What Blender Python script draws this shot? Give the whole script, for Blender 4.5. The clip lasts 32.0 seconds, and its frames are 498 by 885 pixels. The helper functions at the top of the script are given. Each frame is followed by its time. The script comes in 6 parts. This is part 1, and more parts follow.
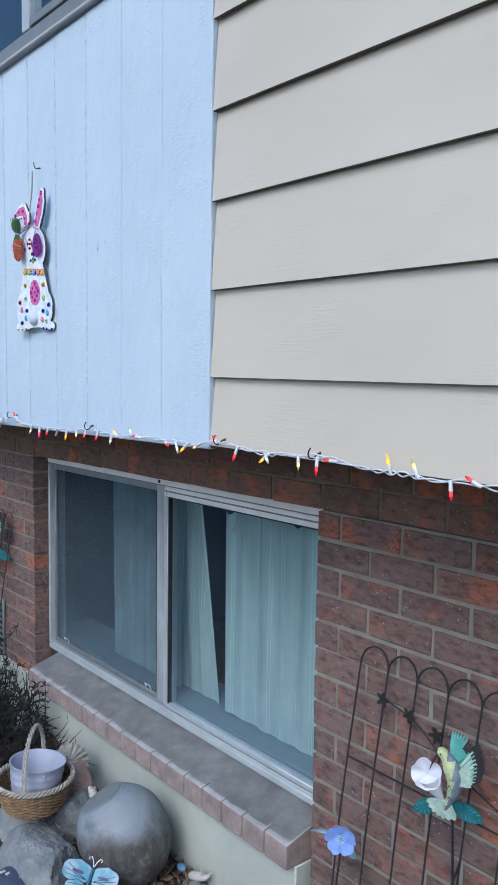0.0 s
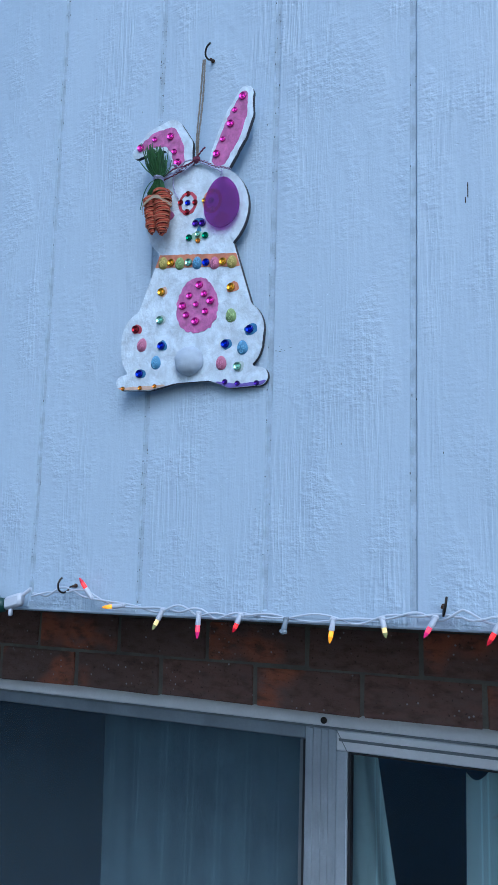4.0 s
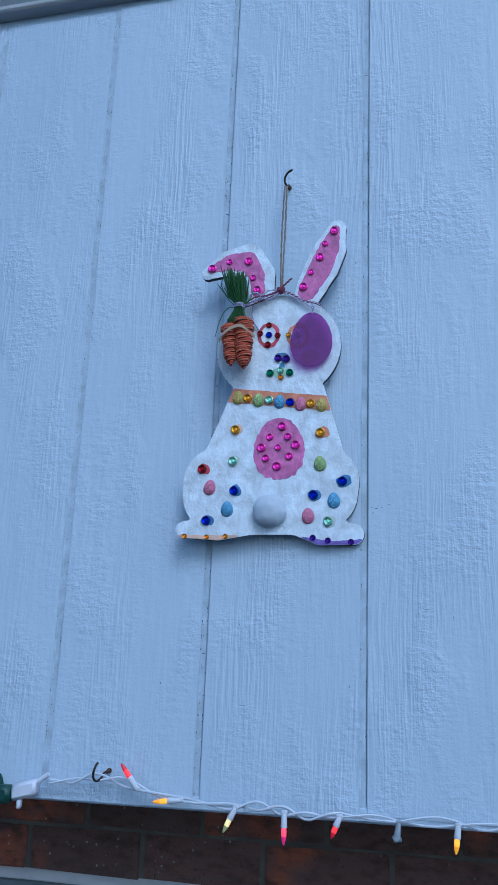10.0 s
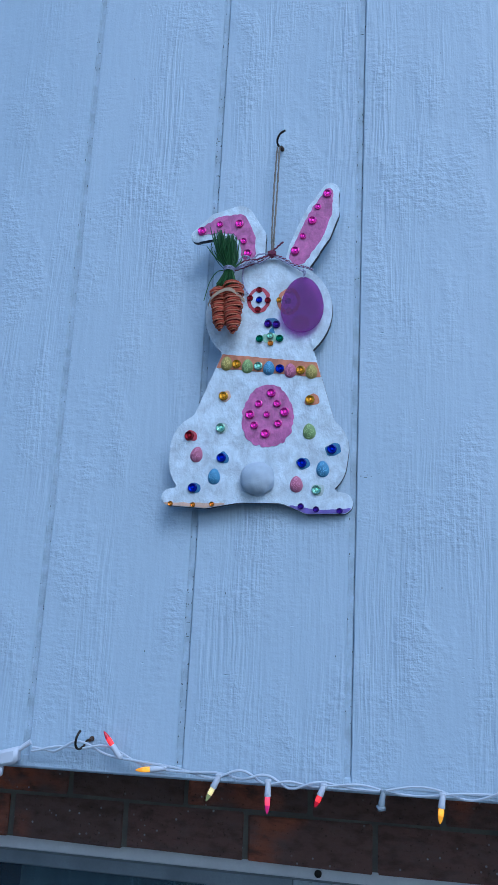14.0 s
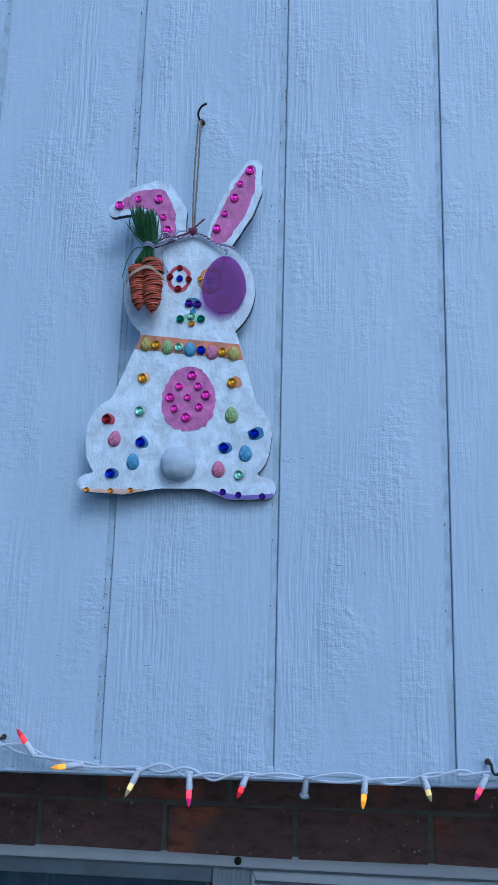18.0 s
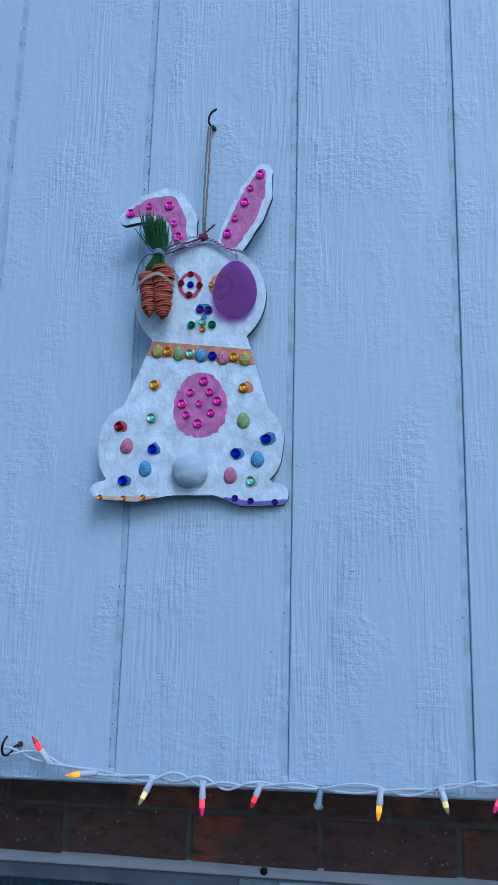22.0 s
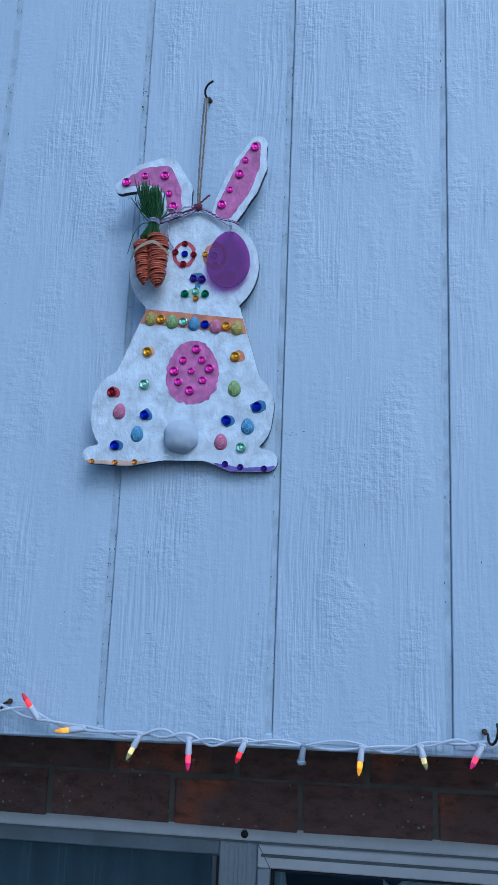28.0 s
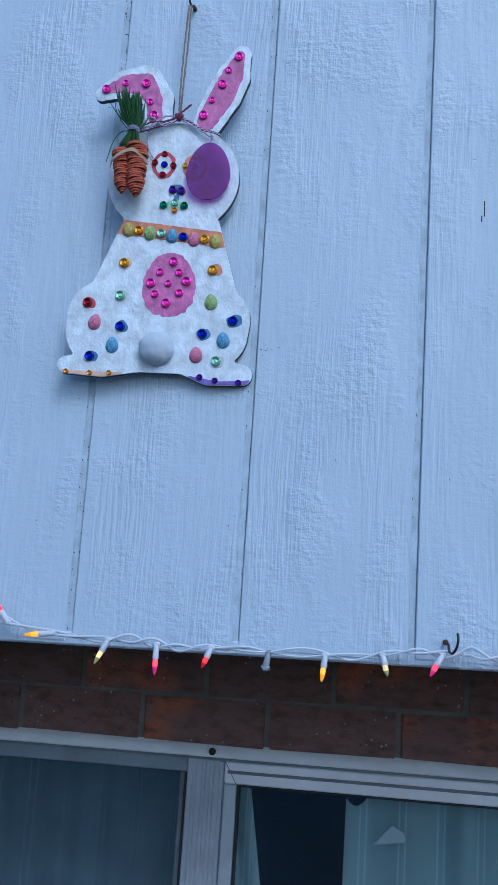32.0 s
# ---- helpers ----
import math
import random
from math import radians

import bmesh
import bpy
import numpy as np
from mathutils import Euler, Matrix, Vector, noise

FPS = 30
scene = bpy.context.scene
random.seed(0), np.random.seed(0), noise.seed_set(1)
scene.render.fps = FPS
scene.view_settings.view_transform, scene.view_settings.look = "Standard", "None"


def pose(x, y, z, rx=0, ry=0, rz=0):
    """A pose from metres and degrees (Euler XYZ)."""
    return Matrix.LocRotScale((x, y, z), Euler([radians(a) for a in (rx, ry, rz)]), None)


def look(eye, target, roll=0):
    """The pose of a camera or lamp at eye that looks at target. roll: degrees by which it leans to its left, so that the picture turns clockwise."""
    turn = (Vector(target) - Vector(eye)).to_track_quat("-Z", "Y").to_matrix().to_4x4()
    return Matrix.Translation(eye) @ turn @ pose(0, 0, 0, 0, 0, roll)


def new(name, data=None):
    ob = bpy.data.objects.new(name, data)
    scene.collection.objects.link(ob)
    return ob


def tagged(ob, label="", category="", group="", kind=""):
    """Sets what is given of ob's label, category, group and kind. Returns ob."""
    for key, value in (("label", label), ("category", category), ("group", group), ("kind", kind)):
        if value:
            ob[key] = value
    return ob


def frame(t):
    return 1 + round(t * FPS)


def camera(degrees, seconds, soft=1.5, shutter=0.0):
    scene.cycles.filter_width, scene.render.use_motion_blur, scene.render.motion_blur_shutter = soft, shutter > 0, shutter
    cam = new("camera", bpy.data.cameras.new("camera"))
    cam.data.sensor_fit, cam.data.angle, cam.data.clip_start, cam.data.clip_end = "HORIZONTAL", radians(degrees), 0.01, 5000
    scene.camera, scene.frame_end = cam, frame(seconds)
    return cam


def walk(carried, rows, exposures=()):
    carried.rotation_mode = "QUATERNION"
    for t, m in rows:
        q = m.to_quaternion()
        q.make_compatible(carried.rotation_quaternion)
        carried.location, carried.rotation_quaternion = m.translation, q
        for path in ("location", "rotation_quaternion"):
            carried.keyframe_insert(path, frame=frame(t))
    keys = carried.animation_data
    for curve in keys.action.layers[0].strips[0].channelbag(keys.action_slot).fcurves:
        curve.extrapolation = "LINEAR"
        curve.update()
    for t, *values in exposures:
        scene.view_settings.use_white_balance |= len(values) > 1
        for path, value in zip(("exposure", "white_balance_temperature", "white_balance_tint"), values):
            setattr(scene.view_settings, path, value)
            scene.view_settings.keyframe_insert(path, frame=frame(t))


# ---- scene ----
cam = camera(34.4, 32.0)
PATH = [
    (0, (1.546, -1.124, 1.529), (-0.004, 0.126, 1.344), 0.8),
    (0.5, (1.438, -1.188, 1.541), (-0.056, 0.136, 1.427), 1.2),
    (0.7, (1.398, -1.192, 1.503), (-0.074, 0.162, 1.46), 1.2),
    (1, (1.269, -1.137, 1.402), (-0.155, 0.266, 1.455), 0.3),
    (1.2, (1.189, -1.108, 1.357), (-0.207, 0.32, 1.46), 0.2),
    (1.5, (0.953, -1.099, 1.357), (-0.383, 0.385, 1.479), -0.7),
    (1.7, (0.853, -1.105, 1.339), (-0.483, 0.376, 1.484), -0.3),
    (2, (0.616, -1.13, 1.38), (-0.662, 0.403, 1.503), -0.4),
    (2.3, (0.482, -1.073, 1.358), (-0.791, 0.463, 1.499), 0.0),
    (2.5, (0.264, -1.069, 1.378), (-0.888, 0.558, 1.535), -0.8),
    (3, (0.107, -0.984, 1.376), (-1.09, 0.608, 1.556), 1.2),
    (3.2, (-0.027, -1.034, 1.414), (-1.161, 0.605, 1.575), 1.5),
    (3.5, (-0.175, -1.055, 1.414), (-1.215, 0.64, 1.627), 1.1),
    (3.7, (-0.238, -1.045, 1.431), (-1.234, 0.677, 1.636), 1.5),
    (4, (-0.339, -0.975, 1.406), (-1.253, 0.782, 1.685), 1.6),
    (4.5, (-0.513, -0.877, 1.455), (-1.243, 0.957, 1.78), 1.8),
    (6.5, (-0.746, -0.991, 1.502), (-1.117, 0.917, 1.975), 3.1),
    (7, (-0.742, -0.999, 1.501), (-1.094, 0.905, 2.0), 3.0),
    (7.5, (-0.72, -1.002, 1.509), (-1.101, 0.895, 2.014), 3.0),
    (8, (-0.715, -1.006, 1.509), (-1.132, 0.883, 2.017), 2.9),
    (8.5, (-0.718, -1.005, 1.508), (-1.169, 0.877, 2.015), 2.8),
    (9, (-0.734, -1.006, 1.506), (-1.201, 0.871, 2.011), 2.7),
    (9.5, (-0.727, -1.01, 1.509), (-1.203, 0.867, 2.008), 2.5),
    (10, (-0.714, -1.006, 1.505), (-1.192, 0.87, 2.008), 2.4),
    (10.5, (-0.702, -1.006, 1.505), (-1.178, 0.871, 2.008), 2.2),
    (11, (-0.69, -1.003, 1.508), (-1.161, 0.877, 2.003), 2.1),
    (11.5, (-0.685, -1.003, 1.51), (-1.157, 0.878, 2.0), 2.2),
    (12, (-0.685, -0.996, 1.509), (-1.169, 0.884, 1.989), 2.5),
    (12.5, (-0.716, -0.996, 1.502), (-1.193, 0.886, 1.981), 2.7),
    (13, (-0.735, -1.001, 1.499), (-1.207, 0.886, 1.965), 3.1),
    (13.5, (-0.728, -0.998, 1.498), (-1.191, 0.892, 1.958), 3.2),
    (14, (-0.718, -0.985, 1.497), (-1.169, 0.911, 1.946), 2.9),
    (14.5, (-0.719, -0.985, 1.5), (-1.138, 0.918, 1.953), 2.6),
    (16.5, (-0.778, -0.989, 1.506), (-1.016, 0.946, 1.953), 2.3),
    (17, (-0.745, -0.98, 1.505), (-0.981, 0.956, 1.947), 2.2),
    (17.5, (-0.725, -0.96, 1.505), (-0.97, 0.978, 1.936), 1.9),
    (18, (-0.731, -0.96, 1.503), (-0.974, 0.981, 1.921), 1.6),
    (18.5, (-0.745, -0.96, 1.501), (-0.973, 0.987, 1.9), 1.5),
    (19, (-0.764, -0.962, 1.498), (-0.983, 0.989, 1.88), 1.4),
    (19.5, (-0.789, -0.964, 1.489), (-0.985, 0.991, 1.86), 1.2),
    (20, (-0.777, -0.964, 1.491), (-0.983, 0.99, 1.867), 1.2),
    (20.5, (-0.736, -0.959, 1.502), (-0.973, 0.987, 1.895), 1.3),
    (21, (-0.705, -0.947, 1.507), (-0.989, 0.99, 1.917), 1.4),
    (21.5, (-0.695, -0.943, 1.503), (-1.018, 0.984, 1.928), 1.4),
    (22, (-0.693, -0.946, 1.504), (-1.046, 0.975, 1.936), 1.5),
    (22.5, (-0.7, -0.95, 1.504), (-1.065, 0.967, 1.938), 1.6),
    (23, (-0.7, -0.954, 1.502), (-1.072, 0.964, 1.934), 2.0),
    (23.5, (-0.73, -0.955, 1.497), (-1.063, 0.969, 1.93), 2.0),
    (24, (-0.745, -0.961, 1.498), (-1.053, 0.969, 1.926), 2.3),
    (24.5, (-0.774, -0.977, 1.496), (-1.039, 0.959, 1.921), 2.4),
    (25, (-0.793, -0.99, 1.49), (-1.024, 0.951, 1.913), 2.4),
    (25.5, (-0.773, -0.99, 1.485), (-0.967, 0.958, 1.895), 1.9),
    (26, (-0.75, -0.985, 1.483), (-0.96, 0.962, 1.887), 1.8),
    (26.5, (-0.73, -0.98, 1.481), (-0.951, 0.967, 1.881), 1.5),
    (28.5, (-0.688, -0.949, 1.471), (-1.017, 0.982, 1.873), 2.6),
    (29, (-0.679, -0.939, 1.466), (-1.003, 0.995, 1.859), 2.8),
    (29.5, (-0.688, -0.944, 1.466), (-1.005, 0.994, 1.844), 3.0),
    (30, (-0.717, -0.956, 1.464), (-1.028, 0.986, 1.827), 3.1),
    (30.5, (-0.743, -0.962, 1.455), (-1.043, 0.985, 1.797), 3.2),
    (31, (-0.741, -0.968, 1.439), (-1.01, 0.987, 1.765), 3.2),
    (31.5, (-0.714, -0.967, 1.429), (-0.967, 0.992, 1.741), 3.3),
    (32, (-0.682, -0.951, 1.423), (-0.957, 1.007, 1.727), 3.7),
]
walk(cam, [(t, look(eye, target, roll)) for t, eye, target, roll in PATH], [(0.0, 0.88, 5640, 8), (1.0, 0.83, 5540, 7), (2.0, 0.75, 5390, 5), (3.0, 0.5, 5040, 5), (4.0, 0.33, 4890, 5), (6.5, 0.11, 4620, 6), (8.0, 0.05, 4600, 5), (9.0, 0.07, 4600, 5), (14.0, 0.06, 4620, 5), (21.0, 0.05, 4600, 5), (26.0, 0.06, 4620, 5), (29.0, 0.04, 4620, 5), (30.0, 0.02, 4660, 5), (31.0, 0.14, 4740, 6), (32.0, 0.2, 4800, 7)])
SKY, SUN = 0.112, .98
PANEL_A, PANEL_B = (.44, .54, .65), (.48, .58, .69)
SIDING_A, SIDING_B = (.460, .424, .366), (.510, .475, .412)
BRICK_A, BRICK_B, BRICK_C, BRICK_D = (.136, .090, .081), (.190, .118, .103), (.36, .120, .070), (.055, .038, .034)
MORTAR_C, FRAME_C, CURTAIN_C = (.225, .210, .186), (.43, .475, .51), (.54, .70, .73)

# ---- world and light ----
world = bpy.data.worlds.new("overcast_dusk")
scene.world = world
world.use_nodes = True
wn = world.node_tree.nodes
sky = wn.new("ShaderNodeTexSky")
sky.sky_type, sky.sun_disc = "NISHITA", False
sky.sun_elevation, sky.sun_rotation = radians(38), radians(150)
sky.air_density, sky.dust_density = 1.0, 2.0
wn["Background"].inputs["Strength"].default_value = SKY
world.node_tree.links.new(sky.outputs["Color"], wn["Background"].inputs["Color"])
lamp = bpy.data.lights.new("sun", "SUN")
lamp.energy, lamp.angle, lamp.color = SUN, radians(26), (1.0, 0.95, 0.88)
sun = new("sun", lamp)
sun.matrix_world = look((4, -8, 9.5), (0, 0, 1))

# ---- building helpers ----
SLOPE = 0.014  # the brickwork and its window drop a little towards one end


def lev(x):
    return SLOPE * x


def origin(ob):
    place = Vector((0, 0, 0))
    while ob:
        place += ob.location
        ob = ob.parent
    return place


def thing(name, place, label, category, group="", kind=""):
    ob = new(name)
    ob.empty_display_size = 0.05
    ob.location = place
    return tagged(ob, label, category, group, kind)


def part(name, bm, mat, parent=None, label="", angle=40, category="", kind="", group=""):
    """Links a bmesh in world coordinates as one mesh object under its parent."""
    bm.normal_update()
    me = bpy.data.meshes.new(name)
    if parent:
        bmesh.ops.translate(bm, verts=bm.verts, vec=-origin(parent))
    bm.to_mesh(me)
    bm.free()
    for m in mat if isinstance(mat, (list, tuple)) else (mat,):
        me.materials.append(m)
    if angle:
        me.polygons.foreach_set("use_smooth", [True] * len(me.polygons))
        me.set_sharp_from_angle(angle=radians(angle))
    ob = new(name, me)
    ob.parent = parent
    return tagged(ob, label, category, group, kind)


def box(bm, x0, x1, y0, y1, z0, z1, bevel=0.0, index=0):
    made = bmesh.ops.create_cube(bm, size=1.0)["verts"]
    for v in made:
        v.co = Vector((x0 + (v.co.x + .5) * (x1 - x0), y0 + (v.co.y + .5) * (y1 - y0), z0 + (v.co.z + .5) * (z1 - z0)))
    if bevel:
        edges = list({e for v in made for e in v.link_edges})
        bmesh.ops.bevel(bm, geom=edges, offset=bevel, segments=1, affect="EDGES", profile=0.5)
    return made


def shear(bm):
    for v in bm.verts:
        v.co.z += lev(v.co.x)


def tube(bm, pts, radius, sides=6, radii=None, index=0):
    pts = [Vector(p) for p in pts]
    rings, side = [], None
    for i, p in enumerate(pts):
        way = (pts[min(i + 1, len(pts) - 1)] - pts[max(i - 1, 0)]).normalized()
        if side is None or abs(side.dot(way)) > 0.95:
            side = way.orthogonal().normalized()
        side = (side - way * side.dot(way)).normalized()
        up = way.cross(side)
        r = radii[i] if radii else radius
        rings.append([bm.verts.new(p + r * (math.cos(a) * side + math.sin(a) * up)) for a in (2 * math.pi * k / sides for k in range(sides))])
    for a, b in zip(rings, rings[1:]):
        for k in range(sides):
            bm.faces.new((a[k], a[(k + 1) % sides], b[(k + 1) % sides], b[k])).material_index = index
    bm.faces.new(rings[0][::-1]).material_index = index
    bm.faces.new(rings[-1]).material_index = index


def lathe(bm, profile, place, segments=32, turn=None, index=0):
    turn, place = turn or Matrix.Identity(3), Vector(place)
    rings = []
    for r, z in profile:
        if r < 1e-6:
            rings.append([bm.verts.new(place + turn @ Vector((0, 0, z)))])
        else:
            rings.append([bm.verts.new(place + turn @ Vector((r * math.cos(a), r * math.sin(a), z))) for a in (2 * math.pi * k / segments for k in range(segments))])
    for a, b in zip(rings, rings[1:]):
        for k in range(segments):
            n = (k + 1) % segments
            if len(a) == 1:
                f = bm.faces.new((a[0], b[n], b[k]))
            elif len(b) == 1:
                f = bm.faces.new((a[k], a[n], b[0]))
            else:
                f = bm.faces.new((a[k], a[n], b[n], b[k]))
            f.material_index = index
    for ring, flip in ((rings[0], True), (rings[-1], False)):
        if len(ring) > 1:
            bm.faces.new(ring[::-1] if flip else ring).material_index = index


def blob(bm, place, radii, rough=0.0, size=3.0, detail=3, seed=0, flats=0.0):
    made = bmesh.ops.create_icosphere(bm, subdivisions=detail, radius=1.0)["verts"]
    for v in made:
        n = v.co.normalized()
        d = 1 + rough * noise.noise(n * size + Vector((seed * 7.3, seed * 1.7, 0))) + 0.4 * rough * noise.noise(n * size * 3.1 + Vector((0, seed * 3.1, 0)))
        if flats:
            d -= flats * abs(noise.noise(n * 1.7 + Vector((seed, 0, seed * 2.0))))
        v.co = Vector(place) + Vector((n.x * radii[0], n.y * radii[1], n.z * radii[2])) * d
    return made


def glide(points, count):
    """A smooth line through a few points."""
    p = [Vector(q) for q in points]
    p = [2 * p[0] - p[1], *p, 2 * p[-1] - p[-2]]
    out, spans = [], len(p) - 3
    for k in range(count + 1):
        s = min(k / count * spans, spans - 1e-6)
        i, u = int(s), s - int(s)
        a, b, c, d = p[i:i + 4]
        out.append(0.5 * (2 * b + (c - a) * u + (2 * a - 5 * b + 4 * c - d) * u * u + (3 * b - a - 3 * c + d) * u ** 3))
    return out


def lobe(px, pz, ax, az, ar, bx, bz, br):
    """Signed distance to a rounded bar that goes from radius ar to radius br."""
    dx, dz = bx - ax, bz - az
    t = np.clip(((px - ax) * dx + (pz - az) * dz) / max(dx * dx + dz * dz, 1e-12), 0, 1)
    return np.hypot(px - ax - t * dx, pz - az - t * dz) - (ar + t * (br - ar))


def oval(px, pz, cx, cz, rx, rz, egg=0.0):
    """Distance to an oval; egg above 0 makes it wider below."""
    w = rx * (1 - egg * (pz - cz) / rz)
    return (np.hypot((px - cx) / w, (pz - cz) / rz) - 1) * min(rx, rz)


def outline(field, x0, x1, z0, z1, step):
    """The longest closed line on which the field is zero."""
    xs, zs = np.arange(x0, x1, step), np.arange(z0, z1, step)
    v = field(*np.meshgrid(xs, zs, indexing="ij"))
    place, joins = {}, {}
    inside = v < 0
    for i, j in zip(*np.nonzero((inside[:-1, :-1] != inside[1:, :-1]) | (inside[:-1, :-1] != inside[:-1, 1:]) | (inside[:-1, :-1] != inside[1:, 1:]))):
        i, j, cuts = int(i), int(j), []
        for key, (a, b), (c, d) in ((("h", i, j), (i, j), (i + 1, j)), (("v", i + 1, j), (i + 1, j), (i + 1, j + 1)), (("h", i, j + 1), (i, j + 1), (i + 1, j + 1)), (("v", i, j), (i, j), (i, j + 1))):
            if inside[a, b] != inside[c, d]:
                u = v[a, b] / (v[a, b] - v[c, d])
                place[key] = (xs[a] + u * (xs[c] - xs[a]), zs[b] + u * (zs[d] - zs[b]))
                cuts.append(key)
        for a, b in zip(cuts[::2], cuts[1::2]):
            joins.setdefault(a, []).append(b)
            joins.setdefault(b, []).append(a)
    best, left = [], set(joins)
    while left:
        key = min(left)
        line = [key]
        left.discard(key)
        while True:
            ahead = [k for k in joins[line[-1]] if k in left]
            if not ahead:
                break
            line.append(ahead[0])
            left.discard(ahead[0])
        if len(line) > len(best):
            best = line
    loop = [place[k] for k in best]
    area = sum(a[0] * b[1] - b[0] * a[1] for a, b in zip(loop, loop[1:] + loop[:1]))
    loop = loop if area > 0 else loop[::-1]
    kept = [loop[0]]
    for p in loop[1:]:
        if math.hypot(p[0] - kept[-1][0], p[1] - kept[-1][1]) > step * 0.6:
            kept.append(p)
    return kept


def plate(bm, loop, at, back, front, bevel=0.0):
    """A flat cut-out between two depths; at(u, v, w) gives the place."""
    rear = [bm.verts.new(at(u, v, back)) for u, v in loop]
    face = [bm.verts.new(at(u, v, front)) for u, v in loop]
    top = bm.faces.new(face)
    bm.faces.new(rear[::-1])
    n = len(loop)
    for k in range(n):
        bm.faces.new((rear[k], rear[(k + 1) % n], face[(k + 1) % n], face[k]))
    if bevel:
        bmesh.ops.bevel(bm, geom=list(top.edges), offset=bevel, segments=2, affect="EDGES", profile=0.5)


# ---- materials ----
class Nodes:
    def __init__(self, name):
        self.mat = bpy.data.materials.new(name)
        self.mat.use_nodes = True
        self.tree = self.mat.node_tree
        self.bsdf = self.tree.nodes["Principled BSDF"]
        self.out = self.tree.nodes["Material Output"]

    def put(self, kind, **given):
        node = self.tree.nodes.new(kind)
        for key, value in given.items():
            if key in node.inputs:
                self.wire(value, node.inputs[key])
        return node

    def wire(self, value, socket):
        if isinstance(value, bpy.types.NodeSocket):
            self.tree.links.new(value, socket)
        elif isinstance(value, (tuple, list)) and len(value) == 3 and socket.type == "RGBA":
            socket.default_value = (*value, 1)
        else:
            socket.default_value = value

    def place(self, sx=1.0, sy=1.0, sz=1.0, local=False):
        src = self.put("ShaderNodeTexCoord").outputs["Object"] if local else self.put("ShaderNodeNewGeometry").outputs["Position"]
        node = self.put("ShaderNodeMapping", Vector=src)
        node.inputs["Scale"].default_value = (sx, sy, sz)
        return node.outputs["Vector"]

    def noise(self, vector, scale, detail=4.0, rough=0.55, warp=0.0):
        return self.put("ShaderNodeTexNoise", Vector=vector, Scale=scale, Detail=detail, Roughness=rough, Distortion=warp).outputs["Fac"]

    def spread(self, value, a, b, lo=0.0, hi=1.0):
        node = self.put("ShaderNodeMapRange", Value=value)
        for key, v in (("From Min", a), ("From Max", b), ("To Min", lo), ("To Max", hi)):
            node.inputs[key].default_value = v
        return node.outputs["Result"]

    def math(self, kind, a, b=0.0):
        node = self.put("ShaderNodeMath")
        node.operation = kind
        self.wire(a, node.inputs[0])
        self.wire(b, node.inputs[1])
        return node.outputs[0]

    def mix(self, fac, a, b, kind="MIX"):
        node = self.tree.nodes.new("ShaderNodeMix")
        node.data_type, node.blend_type = "RGBA", kind
        self.wire(fac, node.inputs[0])
        self.wire(a, node.inputs[6])
        self.wire(b, node.inputs[7])
        return node.outputs[2]

    def bump(self, height, strength, distance=0.002):
        node = self.put("ShaderNodeBump", Height=height, Strength=strength, Distance=distance)
        self.wire(node.outputs["Normal"], self.bsdf.inputs["Normal"])

    def set(self, **given):
        for key, value in given.items():
            self.wire(value, self.bsdf.inputs[key.replace("_", " ")])
        return self.mat

    def random(self):
        return self.put("ShaderNodeObjectInfo").outputs["Random"]


def plain(name, color, rough=0.6, metal=0.0, vary=0.12, scale=25.0, bump=0.15, grain=300.0, local=False, depth=0.0008, **more):
    """A painted, moulded or mineral surface with blotches and fine grain."""
    n = Nodes(name)
    where = n.place(local=local)
    big, fine = n.noise(where, scale, 3), n.noise(where, grain, 3)
    dark = tuple(c * (1 - vary) for c in color)
    light = tuple(min(1, c * (1 + vary * 0.7)) for c in color)
    col = n.mix(n.spread(big, .3, .7), dark, light)
    col = n.mix(n.spread(fine, .35, .75, 0, 0.35), col, tuple(c * (1 - vary * 1.4) for c in color))
    n.bump(fine, bump, depth)
    return n.set(Base_Color=col, Roughness=n.spread(big, .3, .7, max(.02, rough - .08), min(1, rough + .08)), Metallic=metal, **more)


